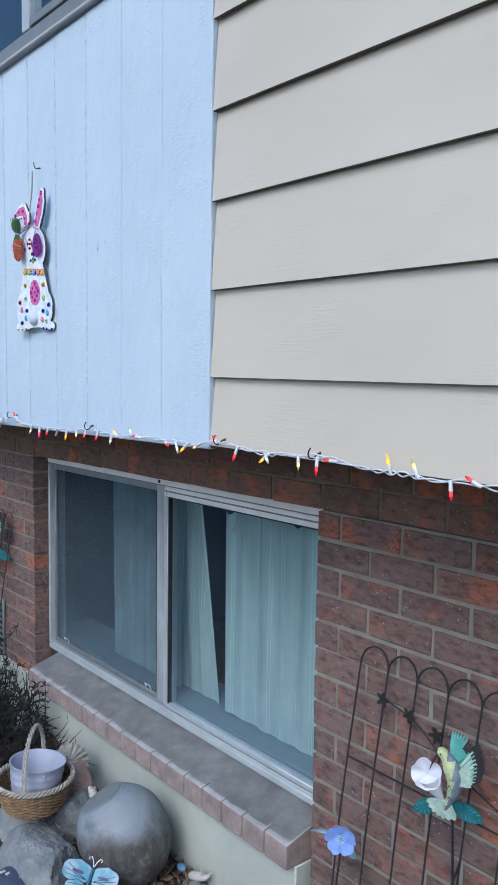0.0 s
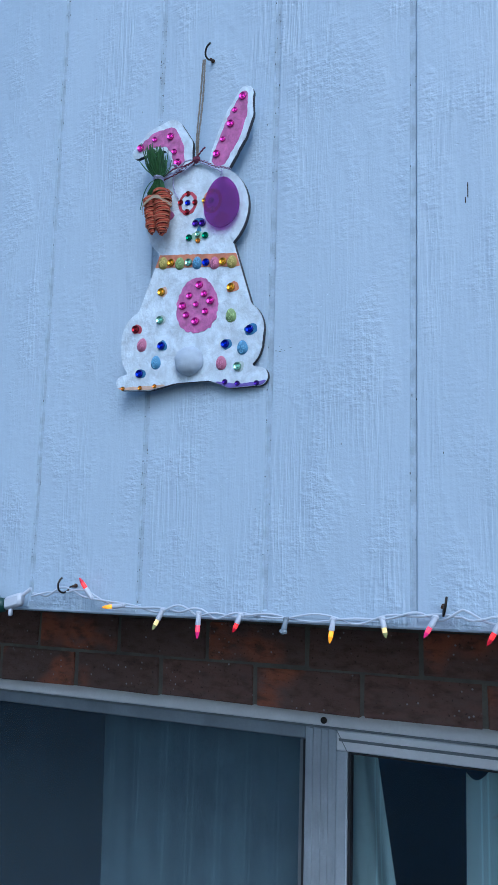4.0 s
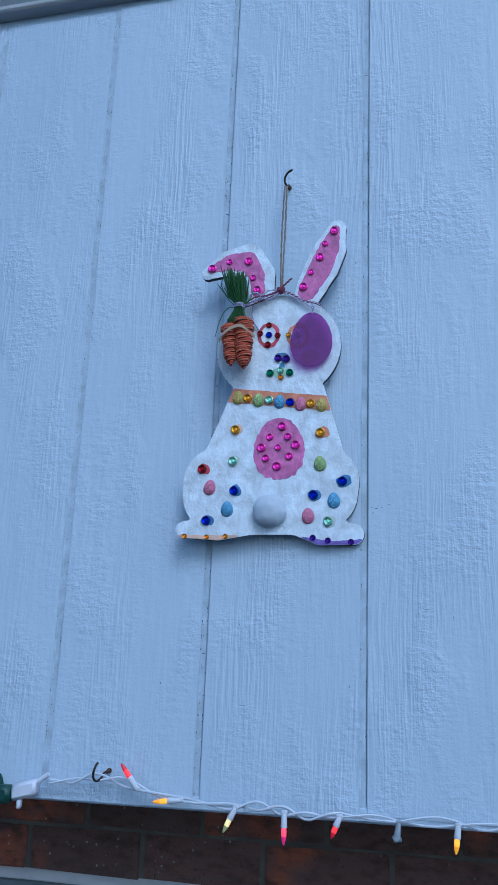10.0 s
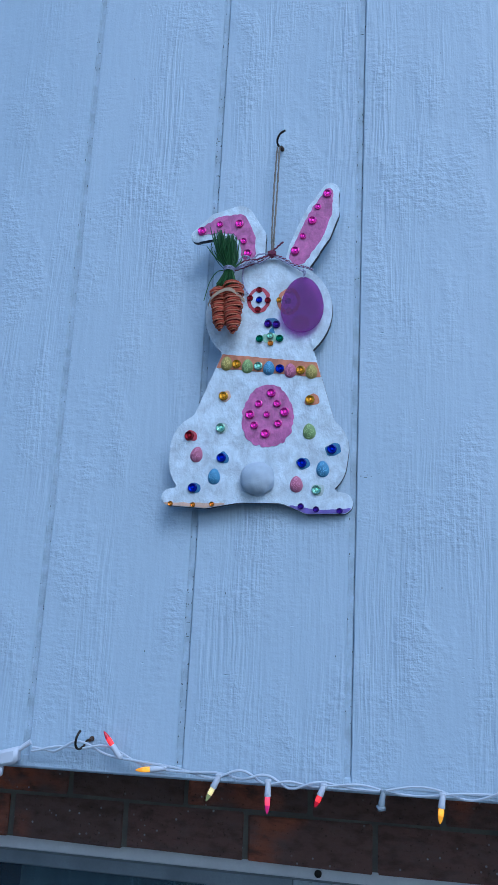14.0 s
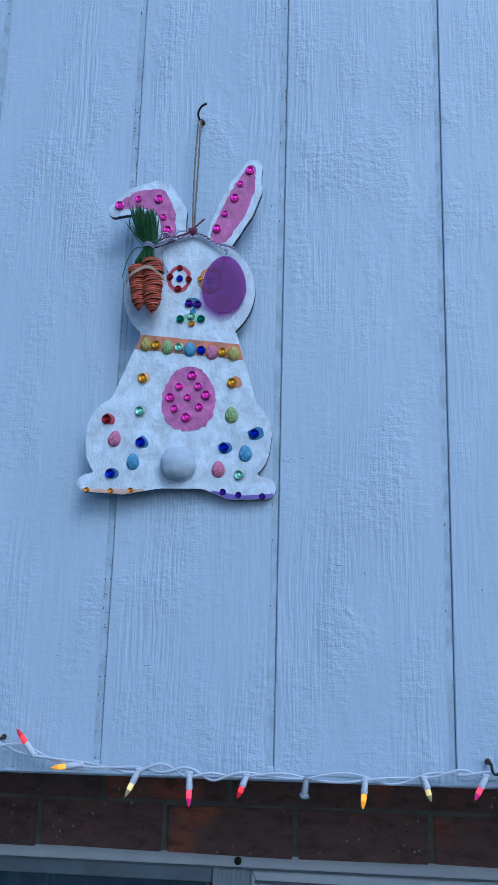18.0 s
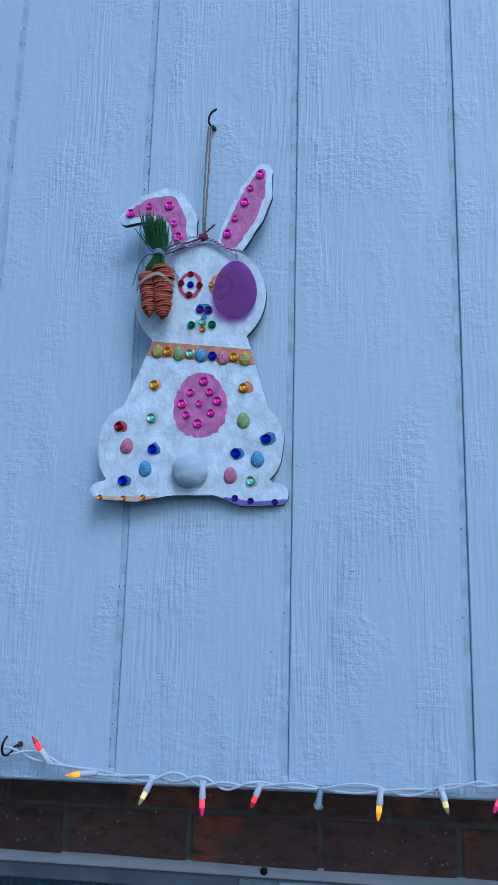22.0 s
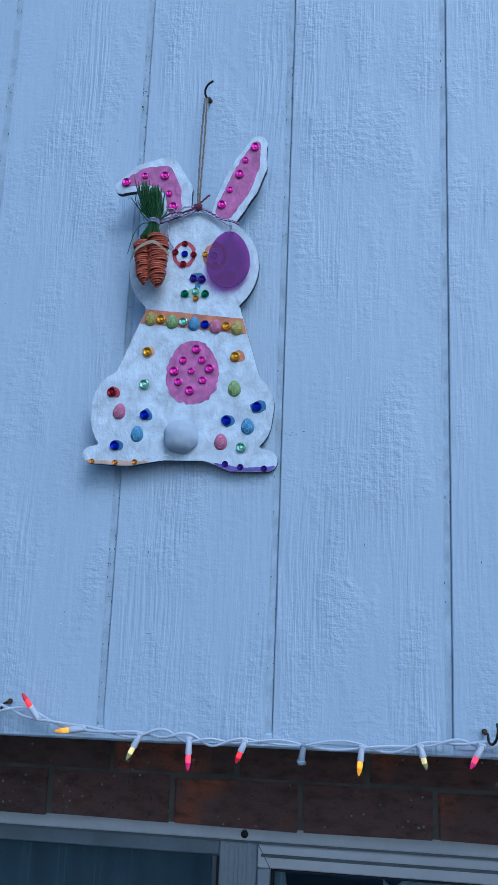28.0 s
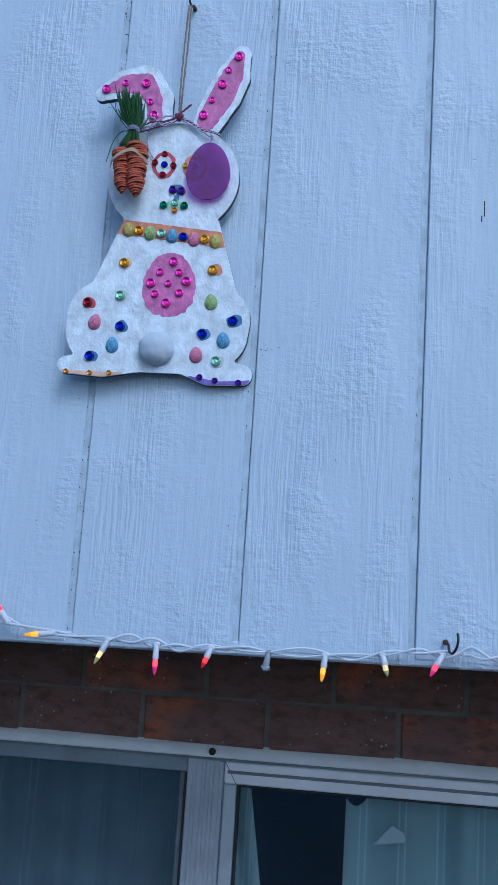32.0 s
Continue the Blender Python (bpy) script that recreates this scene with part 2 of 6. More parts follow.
def panel_paint():
    """Rough-sawn panel under thick paint: wavy raised grain, lumpy sawn patches, calm strips with short cracks."""
    n = Nodes("light_blue_painted_wood")
    drift = n.math("MULTIPLY", n.math("SUBTRACT", n.noise(n.place(1, 1, .35), 9, 2), .5), .020)
    drift = n.math("ADD", drift, n.math("MULTIPLY", n.math("SUBTRACT", n.noise(n.place(1, 1, .6), 60, 2), .5), .0016))
    shift = n.put("ShaderNodeVectorMath")
    shift.operation = "ADD"
    n.wire(n.place(), shift.inputs[0])
    n.wire(n.put("ShaderNodeCombineXYZ", X=drift).outputs[0], shift.inputs[1])

    def along(sx, sz):
        node = n.put("ShaderNodeMapping", Vector=shift.outputs[0])
        node.inputs["Scale"].default_value = (sx, 1, sz)
        return node.outputs["Vector"]
    grain = n.spread(n.noise(along(1, .055), 235, 2, .5), .36, .64)
    broad = n.noise(along(1, .12), 90, 2, .5)
    lumps = n.noise(n.place(1, 1, .75), 150, 3, .55)
    rows = n.noise(n.place(.32, 1, 1), 165, 2, .5)
    zone = n.noise(n.place(1, 1, .17), 13, 2, .5, .3)
    sawn = n.noise(n.place(1, 1, .55), 17, 2, .5)
    calm = n.spread(n.noise(n.place(1, 1, .45), 8, 2), .38, .58, .30, 1.0)
    dash = n.math("MULTIPLY", n.spread(n.noise(n.place(.20, 1, 1), 380, 1, .4), .70, .78), n.spread(n.noise(n.place(1, 1, .6), 21, 2), .60, .66))
    h = n.math("ADD", n.math("MULTIPLY", grain, n.spread(zone, .44, .56, .04, .27)), n.math("MULTIPLY", n.math("ADD", lumps, n.math("MULTIPLY", rows, .8)), n.spread(sawn, .44, .58, .16, .76)))
    h = n.math("ADD", n.math("MULTIPLY", h, calm), n.math("ADD", n.math("MULTIPLY", broad, .30), n.math("MULTIPLY", n.noise(n.place(1, 1, .7), 420, 2), .09)))
    h = n.math("SUBTRACT", h, n.math("MULTIPLY", dash, .8))
    tone = n.noise(n.place(1, 1, .4), 3.2, 3)
    col = n.mix(n.spread(tone, .35, .65), PANEL_A, PANEL_B)
    col = n.mix(n.spread(n.noise(n.place(1, 1, .3), 34, 4, .65), .45, .75, 0, .12), col, (.36, .43, .53))
    # Shade inside the short cracks is put into the colour as well.
    col = n.mix(n.math("MULTIPLY", dash, .22), col, (.16, .19, .24))
    n.bump(h, .80, .0038)
    return n.set(Base_Color=col, Roughness=n.spread(lumps, .3, .7, .44, .60))


def siding_paint():
    n = Nodes("beige_metal_siding")
    lines = n.noise(n.place(.05, 1, 1), 210, 3, .6, .5)
    tone = n.noise(n.place(.5, 1, 1), 3, 3)
    patch = n.spread(n.noise(n.place(.6, 1, 1), 9, 2), .5, .62)
    col = n.mix(n.spread(tone, .3, .7), SIDING_A, SIDING_B)
    col = n.mix(n.spread(n.noise(n.place(1, 1, 1), 90, 5, .7), .72, .8, 0, .35), col, (.24, .2, .16))
    n.bump(n.math("MULTIPLY", lines, patch), .6, .0013)
    return n.set(Base_Color=col, Roughness=.36)


def brick_clay(name, dull, bright, burnt, dark, worn):
    n = Nodes(name)
    where = n.place()
    chance = n.random()
    shift = n.put("ShaderNodeVectorMath", )
    shift.operation = "ADD"
    n.wire(where, shift.inputs[0])
    comb = n.put("ShaderNodeCombineXYZ", X=n.math("MULTIPLY", chance, 37.0), Z=n.math("MULTIPLY", chance, 11.0))
    n.wire(comb.outputs[0], shift.inputs[1])
    where = shift.outputs[0]
    drag = n.put("ShaderNodeMapping", Vector=where)
    drag.inputs["Scale"].default_value = (.45, 1, 1)
    drag = drag.outputs["Vector"]
    big = n.noise(where, 8, 2, .45, .15)
    lots = n.math('ADD', big, n.spread(n.math('FRACT', n.math('MULTIPLY', chance, 7.31)), 0, 1, -.15, .125))
    mid = n.noise(drag, 62, 4, .6)
    fine = n.noise(where, 420, 3, .6)
    base = n.mix(chance, dull, bright)
    col = n.mix(n.spread(n.math("ADD", lots, n.math("MULTIPLY", mid, .10)), .60, .74, 0, .85), base, burnt)
    col = n.mix(n.spread(mid, .47, .68, 0, .85), col, dark)
    streak = n.noise(drag, 34, 4, .65, .25)
    col = n.mix(n.spread(streak, .50, .68, 0, .6), col, worn)
    pits = n.spread(n.noise(where, 190, 2, .5), .66, .73)
    col = n.mix(n.math("MULTIPLY", pits, .6), col, (.03, .022, .02))
    chips = n.put("ShaderNodeTexVoronoi", Vector=where, Scale=80.0).outputs["Distance"]
    chips = n.math("MULTIPLY", n.spread(chips, .17, .11), n.spread(n.noise(where, 14, 3, .6), .50, .60))
    col = n.mix(n.math("MULTIPLY", chips, .7), col, (.55, .52, .50))
    h = n.math("SUBTRACT", n.math("ADD", mid, n.math("MULTIPLY", fine, .5)), n.math("MULTIPLY", pits, .9))
    n.bump(n.math("ADD", h, n.math("MULTIPLY", streak, .7)), .95, .0045)
    return n.set(Base_Color=col, Roughness=.88)


def glass_pane(name, tint, clear=0.9, gloss=0.02, low_veil=0.0):
    n = Nodes(name)
    see = n.put("ShaderNodeBsdfTransparent", Color=tint)
    # Gloss is tinted blue so that reflections turn the dark opening navy.
    shine = n.put("ShaderNodeBsdfGlossy", Color=(.62, .82, 1), Roughness=gloss)
    side = n.put("ShaderNodeLayerWeight", Blend=.5).outputs["Facing"]
    fres = n.math("ADD", .024, n.math("MULTIPLY", n.math("POWER", side, 4.0), .5))
    mixed = n.put("ShaderNodeMixShader")
    n.wire(fres, mixed.inputs[0])
    n.wire(see.outputs[0], mixed.inputs[1])
    n.wire(shine.outputs[0], mixed.inputs[2])
    # Diffuse blue film: dust plus reflected haze, painted stronger towards the bottom.
    dust_glare = n.put("ShaderNodeBsdfDiffuse", Color=(.32, .43, .54))
    film = n.put("ShaderNodeMixShader")
    haze = n.noise(n.place(), 5, 5, .65)
    n.wire(n.math("ADD", n.spread(haze, .3, .75, (1 - clear) * .4, (1 - clear) * 1.6), n.math("MULTIPLY", n.spread(n.math("ADD", n.put("ShaderNodeSeparateXYZ", Vector=n.place()).outputs["Z"], n.math("MULTIPLY", haze, .22)), .62, .36, 0, low_veil), n.spread(haze, .25, .6, .5, 1))), film.inputs[0])
    n.wire(mixed.outputs[0], film.inputs[1])
    n.wire(dust_glare.outputs[0], film.inputs[2])
    n.wire(film.outputs[0], n.out.inputs["Surface"])
    return n.mat


def mesh_screen():
    n = Nodes("grey_insect_screen")
    see = n.put("ShaderNodeBsdfTransparent", Color=(.95, .97, 1))
    wire = n.put("ShaderNodeBsdfDiffuse", Color=(.070, .095, .115))
    mixed = n.put("ShaderNodeMixShader")
    n.wire(n.spread(n.noise(n.place(), 6, 4), .3, .7, .26, .34), mixed.inputs[0])
    n.wire(see.outputs[0], mixed.inputs[1])
    n.wire(wire.outputs[0], mixed.inputs[2])
    n.wire(mixed.outputs[0], n.out.inputs["Surface"])
    return n.mat


def cloth(name, color, stripe=0.0):
    n = Nodes(name)
    where = n.place()
    weave = n.noise(n.place(1, 1, .2), 700, 2)
    folds = n.noise(n.place(1, 1, .08), 16, 3)
    col = n.mix(n.spread(folds, .3, .7), tuple(c * .8 for c in color), tuple(c * 1.08 for c in color))
    if stripe:
        wave = n.put("ShaderNodeTexWave", Vector=n.place(1, 0, 0), Scale=4.6)
        wave.bands_direction = "X"
        pair = n.math("ABSOLUTE", n.math("SUBTRACT", wave.outputs["Fac"], .93))
        col = n.mix(n.spread(pair, .045, .02, 0, stripe), col, tuple(min(1, c * 1.4) for c in color))
    n.bump(weave, .2, .0006)
    n.bsdf.inputs["Sheen Weight"].default_value = .2
    return n.set(Base_Color=col, Roughness=.9)


def gem_paint(name, color):
    """The outer rim of an acrylic stone, its dark refracted edge put into the colour."""
    n = Nodes(name)
    facets = n.put("ShaderNodeTexVoronoi", Vector=n.place(), Scale=300.0)
    col = n.mix(facets.outputs["Color"], tuple(c * .40 for c in color), tuple(c * .65 for c in color))
    return n.set(Base_Color=col, Roughness=.16, Metallic=.5)


def foil(name, color):
    """The foil cup that shines in the middle of the stone."""
    n = Nodes(name)
    return n.set(Base_Color=n.mix(n.spread(n.noise(n.place(), 900, 2), .3, .7), tuple(c * .75 for c in color), tuple(min(1, c * 1.25) for c in color)), Metallic=.85, Roughness=.24)


def lit(name, color, power):
    n = Nodes(name)
    where = n.place()
    glow = n.spread(n.noise(where, 140, 2), .3, .7, power * .7, power * 1.3)
    return n.set(Base_Color=tuple(c * .8 for c in color), Roughness=.15, Emission_Color=color, Emission_Strength=glow)


def brushed(name, color, dab=70.0, vary=.1, bump=.5, depth=.0012, ridges=.3):
    """Hand-brushed craft paint."""
    n = Nodes(name)
    strokes = n.noise(n.place(1, 1, .9), dab, 4, .6, .3)
    fine = n.noise(n.place(1, 1, .45), 260, 3, .6, .4)
    col = n.mix(n.spread(strokes, .35, .65), tuple(c * (1 - vary) for c in color), tuple(min(1, c * (1 + vary)) for c in color))
    n.bump(n.math("ADD", strokes, n.math("MULTIPLY", fine, ridges)), bump, depth)
    return n.set(Base_Color=col, Roughness=.55)


def yard_ground():
    """Dark bed soil by the house; unseen grey ground added further out for bounce light."""
    n = Nodes("garden_soil_and_bounce_ground")
    where = n.place()
    big, fine = n.noise(where, 9, 4), n.noise(where, 60, 4, .6)
    soil = n.mix(n.spread(big, .3, .7), (.036, .030, .026), (.078, .066, .056))
    bounce_grey = n.mix(n.spread(fine, .3, .7), (.054, .062, .068), (.090, .097, .102))
    edge = n.math("ADD", n.put("ShaderNodeSeparateXYZ", Vector=where).outputs["Y"], n.math("MULTIPLY", big, .2))
    n.bump(fine, .9, .01)
    return n.set(Base_Color=n.mix(n.spread(edge, -.55, -.70), soil, bounce_grey), Roughness=.95)


PANEL = panel_paint()
SIDING = siding_paint()
BRICK = brick_clay("dark_red_brick", BRICK_A, BRICK_B, BRICK_C, BRICK_D, (.215, .165, .154))
BRICK_CLEAN = brick_clay("sheltered_red_brick", (.140, .086, .069), (.195, .106, .083), (.42, .130, .066), (.075, .045, .036), (.180, .118, .098))
MORTAR = plain("grey_mortar", MORTAR_C, .92, vary=.22, scale=18, bump=.6, grain=260, depth=.0018)
MORTAR_DARK = plain("dark_brown_mortar", (.165, .148, .120), .92, vary=.3, scale=22, bump=.6, grain=260, depth=.0018)
PARGE = plain("cream_parged_concrete", (.41, .44, .40), .9, vary=.14, scale=5, bump=.4, grain=140, depth=.0015)
SILL_CLAY = plain("worn_sill_brick", (.285, .228, .216), .85, vary=.28, scale=22, bump=.45, grain=200, depth=.0015)
SILL_CAP = plain("grey_sill_cement", (.335, .342, .350), .85, vary=.28, scale=14, bump=.4, grain=180, depth=.0015)
ALU = plain("weathered_aluminium", FRAME_C, .42, metal=.25, vary=.16, scale=12, bump=.12, grain=240)
# Paler and darker copies of the frame metal: light and shade put into colour.
ALU_PALE = plain("brightened_aluminium_head", (.80, .80, .80), .5, vary=.1, scale=14, bump=.12, grain=240)
ALU_MID = plain("half_shaded_aluminium_track", (.27, .305, .335), .45, metal=.3, vary=.2, scale=16)
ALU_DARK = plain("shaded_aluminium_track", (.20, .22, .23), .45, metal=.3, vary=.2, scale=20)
GLASS = glass_pane("window_glass", (.95, .985, .99), .985, low_veil=.16)
SCREEN = mesh_screen()
CURTAIN = cloth("pale_teal_curtain", CURTAIN_C, .6)
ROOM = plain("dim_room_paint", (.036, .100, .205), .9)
YARD = plain("dim_backdrop", (.10, .105, .09), .9, vary=.35, scale=.7)
SOIL = yard_ground()
STONE = plain("pale_grey_rock", (.22, .245, .26), .9, vary=.4, scale=11, bump=1.0, grain=55, depth=.010, local=True)
STONE_RED = plain("reddish_rock", (.26, .19, .17), .9, vary=.4, scale=14, bump=.8, grain=80, depth=.005, local=True)
BLACK_WIRE = plain("black_painted_wire", (.018, .018, .020), .5, vary=.3, scale=80)
HOOK_METAL = plain("dark_bronze_hook", (.030, .024, .020), .4, metal=.6, vary=.35, scale=150)
RUST = plain("rusty_screw", (.09, .05, .03), .7, metal=.4, vary=.4, scale=200)
WHITE_CORD = plain("white_vinyl_cord", (.55, .60, .68), .4, vary=.08)
WHITE_SOCKET = plain("white_plastic_socket", (.60, .63, .70), .35, vary=.08)
GREEN_PLUG = plain("dark_green_plug", (.012, .055, .045), .4, vary=.2)
TRIM_GREY = plain("grey_brown_window_sill", (.37, .385, .40), .6, vary=.15, scale=14)
GRIME = plain("grimy_blue_groove_paint", (.425, .518, .622), .7, vary=.24, scale=45, bump=.6, grain=320, depth=.0012)
GAP_SHADE = plain("brown_gap_shade", (.115, .098, .075), .85, vary=.25, scale=40)
SOFFIT = plain("brown_grey_soffit", (.085, .080, .074), .85, vary=.25, scale=12)

# ---- the wall: painted panel, siding, soffit ----
PLANK = 0.2017


def groove(k):
    return -.0095 - PLANK * k


TOP = 2.545


def bottom(x):
    return 1.3394 + 0.017 * x


panel_wall = thing("wall_panel", (-1.3, 0.02, 1.33), "light blue painted vertical grooved wood panel wall", "wall", kind="structure")
bm = bmesh.new()
box(bm, -2.80, -0.2205, .0058, .019, 1.335, 2.540)
box(bm, -.2200, -0.001, .0058, .019, 1.335, 3.2)
part("backing", bm, PANEL, panel_wall)
bm = bmesh.new()
box(bm, -2.80, -0.2205, .0192, .09, 1.345, 2.540)
box(bm, -.2200, -0.001, .0192, .09, 1.345, 3.2)
part("framing", bm, TRIM_GREY, panel_wall)
bm = bmesh.new()
box(bm, -2.80, -0.001, .0012, .024, 0, .018, .003)
for v in bm.verts:
    v.co.z += bottom(v.co.x) - .006
part("bottom_edge", bm, PANEL, panel_wall, "plain painted bottom edge")

# ---- large structure behind the wall ----
bm = bmesh.new()
box(bm, -2.80, 2.8, .03, 3.4, 1.375, 1.42)
part("soffit", bm, SOFFIT, None, "plain brown-grey soffit under the overhanging upper floor", category="soffit", kind="structure")
bm = bmesh.new()
box(bm, -2.80, 2.8, .35, .365, 1.300, 1.375)
part("trim", bm, SOFFIT, None, "brown-grey trim strip under the soffit", category="trim", kind="structure")


def siding_board(z0, x0, x1, height, last=False):
    bm = bmesh.new()
    prof = [(.019, z0 + height), (.0125, z0 + height), (-.0022, z0 + .004), (-.0026, z0 + .0012), (-.0018, z0), (.0085, z0), (.0095, z0 + .005), (.019, z0 + .005)]
    steps = 12
    rings = []
    for k in range(steps + 1):
        x = x0 + (x1 - x0) * k / steps
        wob = .0009 * noise.noise(Vector((x * 2.2, z0 * 7, 0)))
        rings.append([bm.verts.new((x, y + wob, z + wob)) for y, z in prof])
    m = len(prof)
    for a, b in zip(rings, rings[1:]):
        for k in range(m):
            bm.faces.new((a[k], b[k], b[(k + 1) % m], a[(k + 1) % m]))
    bm.faces.new(rings[0])
    bm.faces.new(rings[-1][::-1])
    bmesh.ops.recalc_face_normals(bm, faces=bm.faces)
    bm.normal_update()
    # Faces pointing down get dark brown: shade under the laps put into the colour.
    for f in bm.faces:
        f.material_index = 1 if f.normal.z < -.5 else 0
    return bm


siding_wall = thing("wall_siding", (1.3, 0.02, 1.34), "beige horizontal lap siding wall with thin shadow lines", "wall", kind="structure")
bm = bmesh.new()
box(bm, 0.001, 2.8, .0195, .09, 1.345, 3.2)
part("sheathing", bm, TRIM_GREY, siding_wall)
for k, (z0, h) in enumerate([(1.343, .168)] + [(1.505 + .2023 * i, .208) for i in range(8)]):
    part("siding_board", siding_board(z0, .007, 2.8, h), [SIDING, GAP_SHADE], siding_wall, angle=30)
# The channel is coloured dark to paint in the shaded joint.
bm = bmesh.new()
box(bm, .0005, .0065, .0145, .019, 1.343, 3.2, .001)
part("corner_channel", bm, GAP_SHADE, siding_wall, "thin channel coloured brown for the shade of the gap")

# ---- upper window over the panel ----
upper = thing("window_2", (-1.5, 0.0, 2.55), "upper sliding window with grey frame and projecting sill", "window", kind="structure")
bm = bmesh.new()
box(bm, -2.8, -.20, -.018, .018, 2.531, 2.545, .004)
part("window_sill", bm, TRIM_GREY, upper, "grey-brown projecting sill")
bm = bmesh.new()
box(bm, -2.8, -.22, -.010, .030, 2.5455, 2.590, .003)
part("frame_bottom", bm, ALU_DARK, upper)
bm = bmesh.new()
box(bm, -1.030, -.965, -.012, .030, 2.5905, 3.15, .003)
part("mullion", bm, ALU, upper)
bm = bmesh.new()
box(bm, -.964, -.22, -.016, .020, 2.5905, 2.618, .002)
part("sash_bottom", bm, ALU_DARK, upper)
bm = bmesh.new()
box(bm, -.27, -.22, -.012, .020, 2.6185, 3.15, .003)
part("frame_side", bm, ALU, upper)
for x0, x1 in ((-2.8, -1.0305), (-.9645, -.2705)):
    bm = bmesh.new()
    box(bm, x0, x1, .004, .0055, 2.6185 if x0 > -2 else 2.5905, 3.15)
    pane = part("pane", bm, GLASS, upper)
    pane.visible_shadow = False

# ---- brick wall, window opening, foundation, ground ----
JAMB_L, JAMB_R, COURSE, Z_TOP = -1.848, -0.004, 0.0752, 1.2235
brick_wall = thing("wall_brick", (0.5, 0.42, -.2), "dark red brick wall with grey mortar joints", "wall", kind="structure")


def slab(x0, x1, z0, z1, y0=.3735, y1=.50):
    bm = bmesh.new()
    box(bm, x0, x1, y0, y1, z0, z1)
    shear(bm)
    return bm


part("mortar_bed", slab(JAMB_R + .006, 2.8, -.35, 1.150), MORTAR, brick_wall)
part("mortar_bed", slab(-2.8, JAMB_L - .006, -.35, 1.150), MORTAR, brick_wall)
# Top courses use a darker, browner mortar than the wall below.
part("mortar_bed", slab(-2.8, 2.8, 1.1545, 1.40), MORTAR_DARK, brick_wall, "dark brown mortar joints over the window")
part("mortar_bed", slab(JAMB_L - .005, JAMB_R + .005, -.35, .205, .455), MORTAR, brick_wall)

bm = bmesh.new()
box(bm, -2.8, -.031, .338, .4545, -.35, .131, .004)
for v in bm.verts:
    v.co.z += lev(v.co.x) if v.co.z > 0 else 0
part("foundation", bm, PARGE, None, "cream parged concrete foundation below the sill", category="foundation", kind="structure")


def ground_sheet():
    def axis(near0, near1, step, far):
        a = list(np.arange(near0, near1 + 1e-6, step))
        d = step
        while a[-1] < far:
            d *= 1.6
            a.append(a[-1] + d)
        d = step
        while a[0] > -far:
            d *= 1.6
            a.insert(0, a[0] - d)
        return a
    xs, ys = axis(-2.6, .8, .04, 400), axis(-.8, .5, .04, 400)
    bm = bmesh.new()
    grid = []
    for x in xs:
        row = []
        for y in ys:
            z = -.15 + (.020 * noise.noise(Vector((x * 5, y * 5, 0))) + .012 * noise.noise(Vector((x * 17, y * 17, 3)))) * (1 if abs(x) < 4 and abs(y) < 2 else 0)
            z += .10 * math.exp(-((x + 1.75) ** 2 + (y - .15) ** 2) / .18)
            row.append(bm.verts.new((x, y, z)))
        grid.append(row)
    for a, b in zip(grid, grid[1:]):
        for k in range(len(ys) - 1):
            bm.faces.new((a[k], b[k], b[k + 1], a[k + 1]))
    return bm


part("ground", ground_sheet(), SOIL, None, "dark garden soil bed along the house", category="ground", kind="structure")

# plain unseen walls added round the yard to block the low sky
yard = thing("wall_backdrop", (0, -11, -.15), "plain dim unseen backdrop wall added round the yard", "wall", kind="structure")
for x0, x1, y0, y1 in ((-16, 16, -11.3, -11), (-16.3, -16, -11, 4), (16, 16.3, -11, 4)):
    bm = bmesh.new()
    box(bm, x0, x1, y0, y1, -.3, 1.7)
    part("yard_side", bm, YARD, yard)

bm = bmesh.new()
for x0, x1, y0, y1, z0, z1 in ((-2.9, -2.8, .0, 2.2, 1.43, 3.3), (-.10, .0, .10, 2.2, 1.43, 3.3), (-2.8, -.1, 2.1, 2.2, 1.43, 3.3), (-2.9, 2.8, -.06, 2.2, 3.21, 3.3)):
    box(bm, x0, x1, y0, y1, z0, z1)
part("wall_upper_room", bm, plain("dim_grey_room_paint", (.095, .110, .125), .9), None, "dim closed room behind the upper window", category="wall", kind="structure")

# plain far sides and roof that close the house
house = thing("wall_house", (0, 1.7, -.3), "plain beige outer sides and flat roof of the house", "wall", kind="structure")
for name, x0, x1, y0, y1, z0, z1, mat in (("side_wall", -3.05, -2.95, .51, 3.4, -.35, 3.2, SIDING), ("side_wall", 2.81, 2.9, .0, 3.4, -.35, 3.2, SIDING), ("back_wall", -3.05, 2.9, 3.41, 3.5, -.35, 3.2, SIDING), ("end_wall", -3.05, -2.81, .376, .505, -.35, 1.37, MORTAR), ("roof", -3.2, 3.05, -.12, 3.65, 3.305, 3.38, TRIM_GREY)):
    bm = bmesh.new()
    box(bm, x0, x1, y0, y1, z0, z1, .004)
    part(name, bm, mat, house)

# the basement room behind the window
room = thing("wall_room", (-.9, 1.5, -1.0), "dim plain walls of the basement room", "wall", kind="structure")
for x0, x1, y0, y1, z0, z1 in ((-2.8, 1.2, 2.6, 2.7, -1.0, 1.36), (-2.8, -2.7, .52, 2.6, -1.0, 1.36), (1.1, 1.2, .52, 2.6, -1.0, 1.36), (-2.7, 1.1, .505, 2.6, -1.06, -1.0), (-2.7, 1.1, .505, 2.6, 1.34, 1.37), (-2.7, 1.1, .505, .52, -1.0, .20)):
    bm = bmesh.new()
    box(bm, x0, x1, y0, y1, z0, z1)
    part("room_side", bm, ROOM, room)

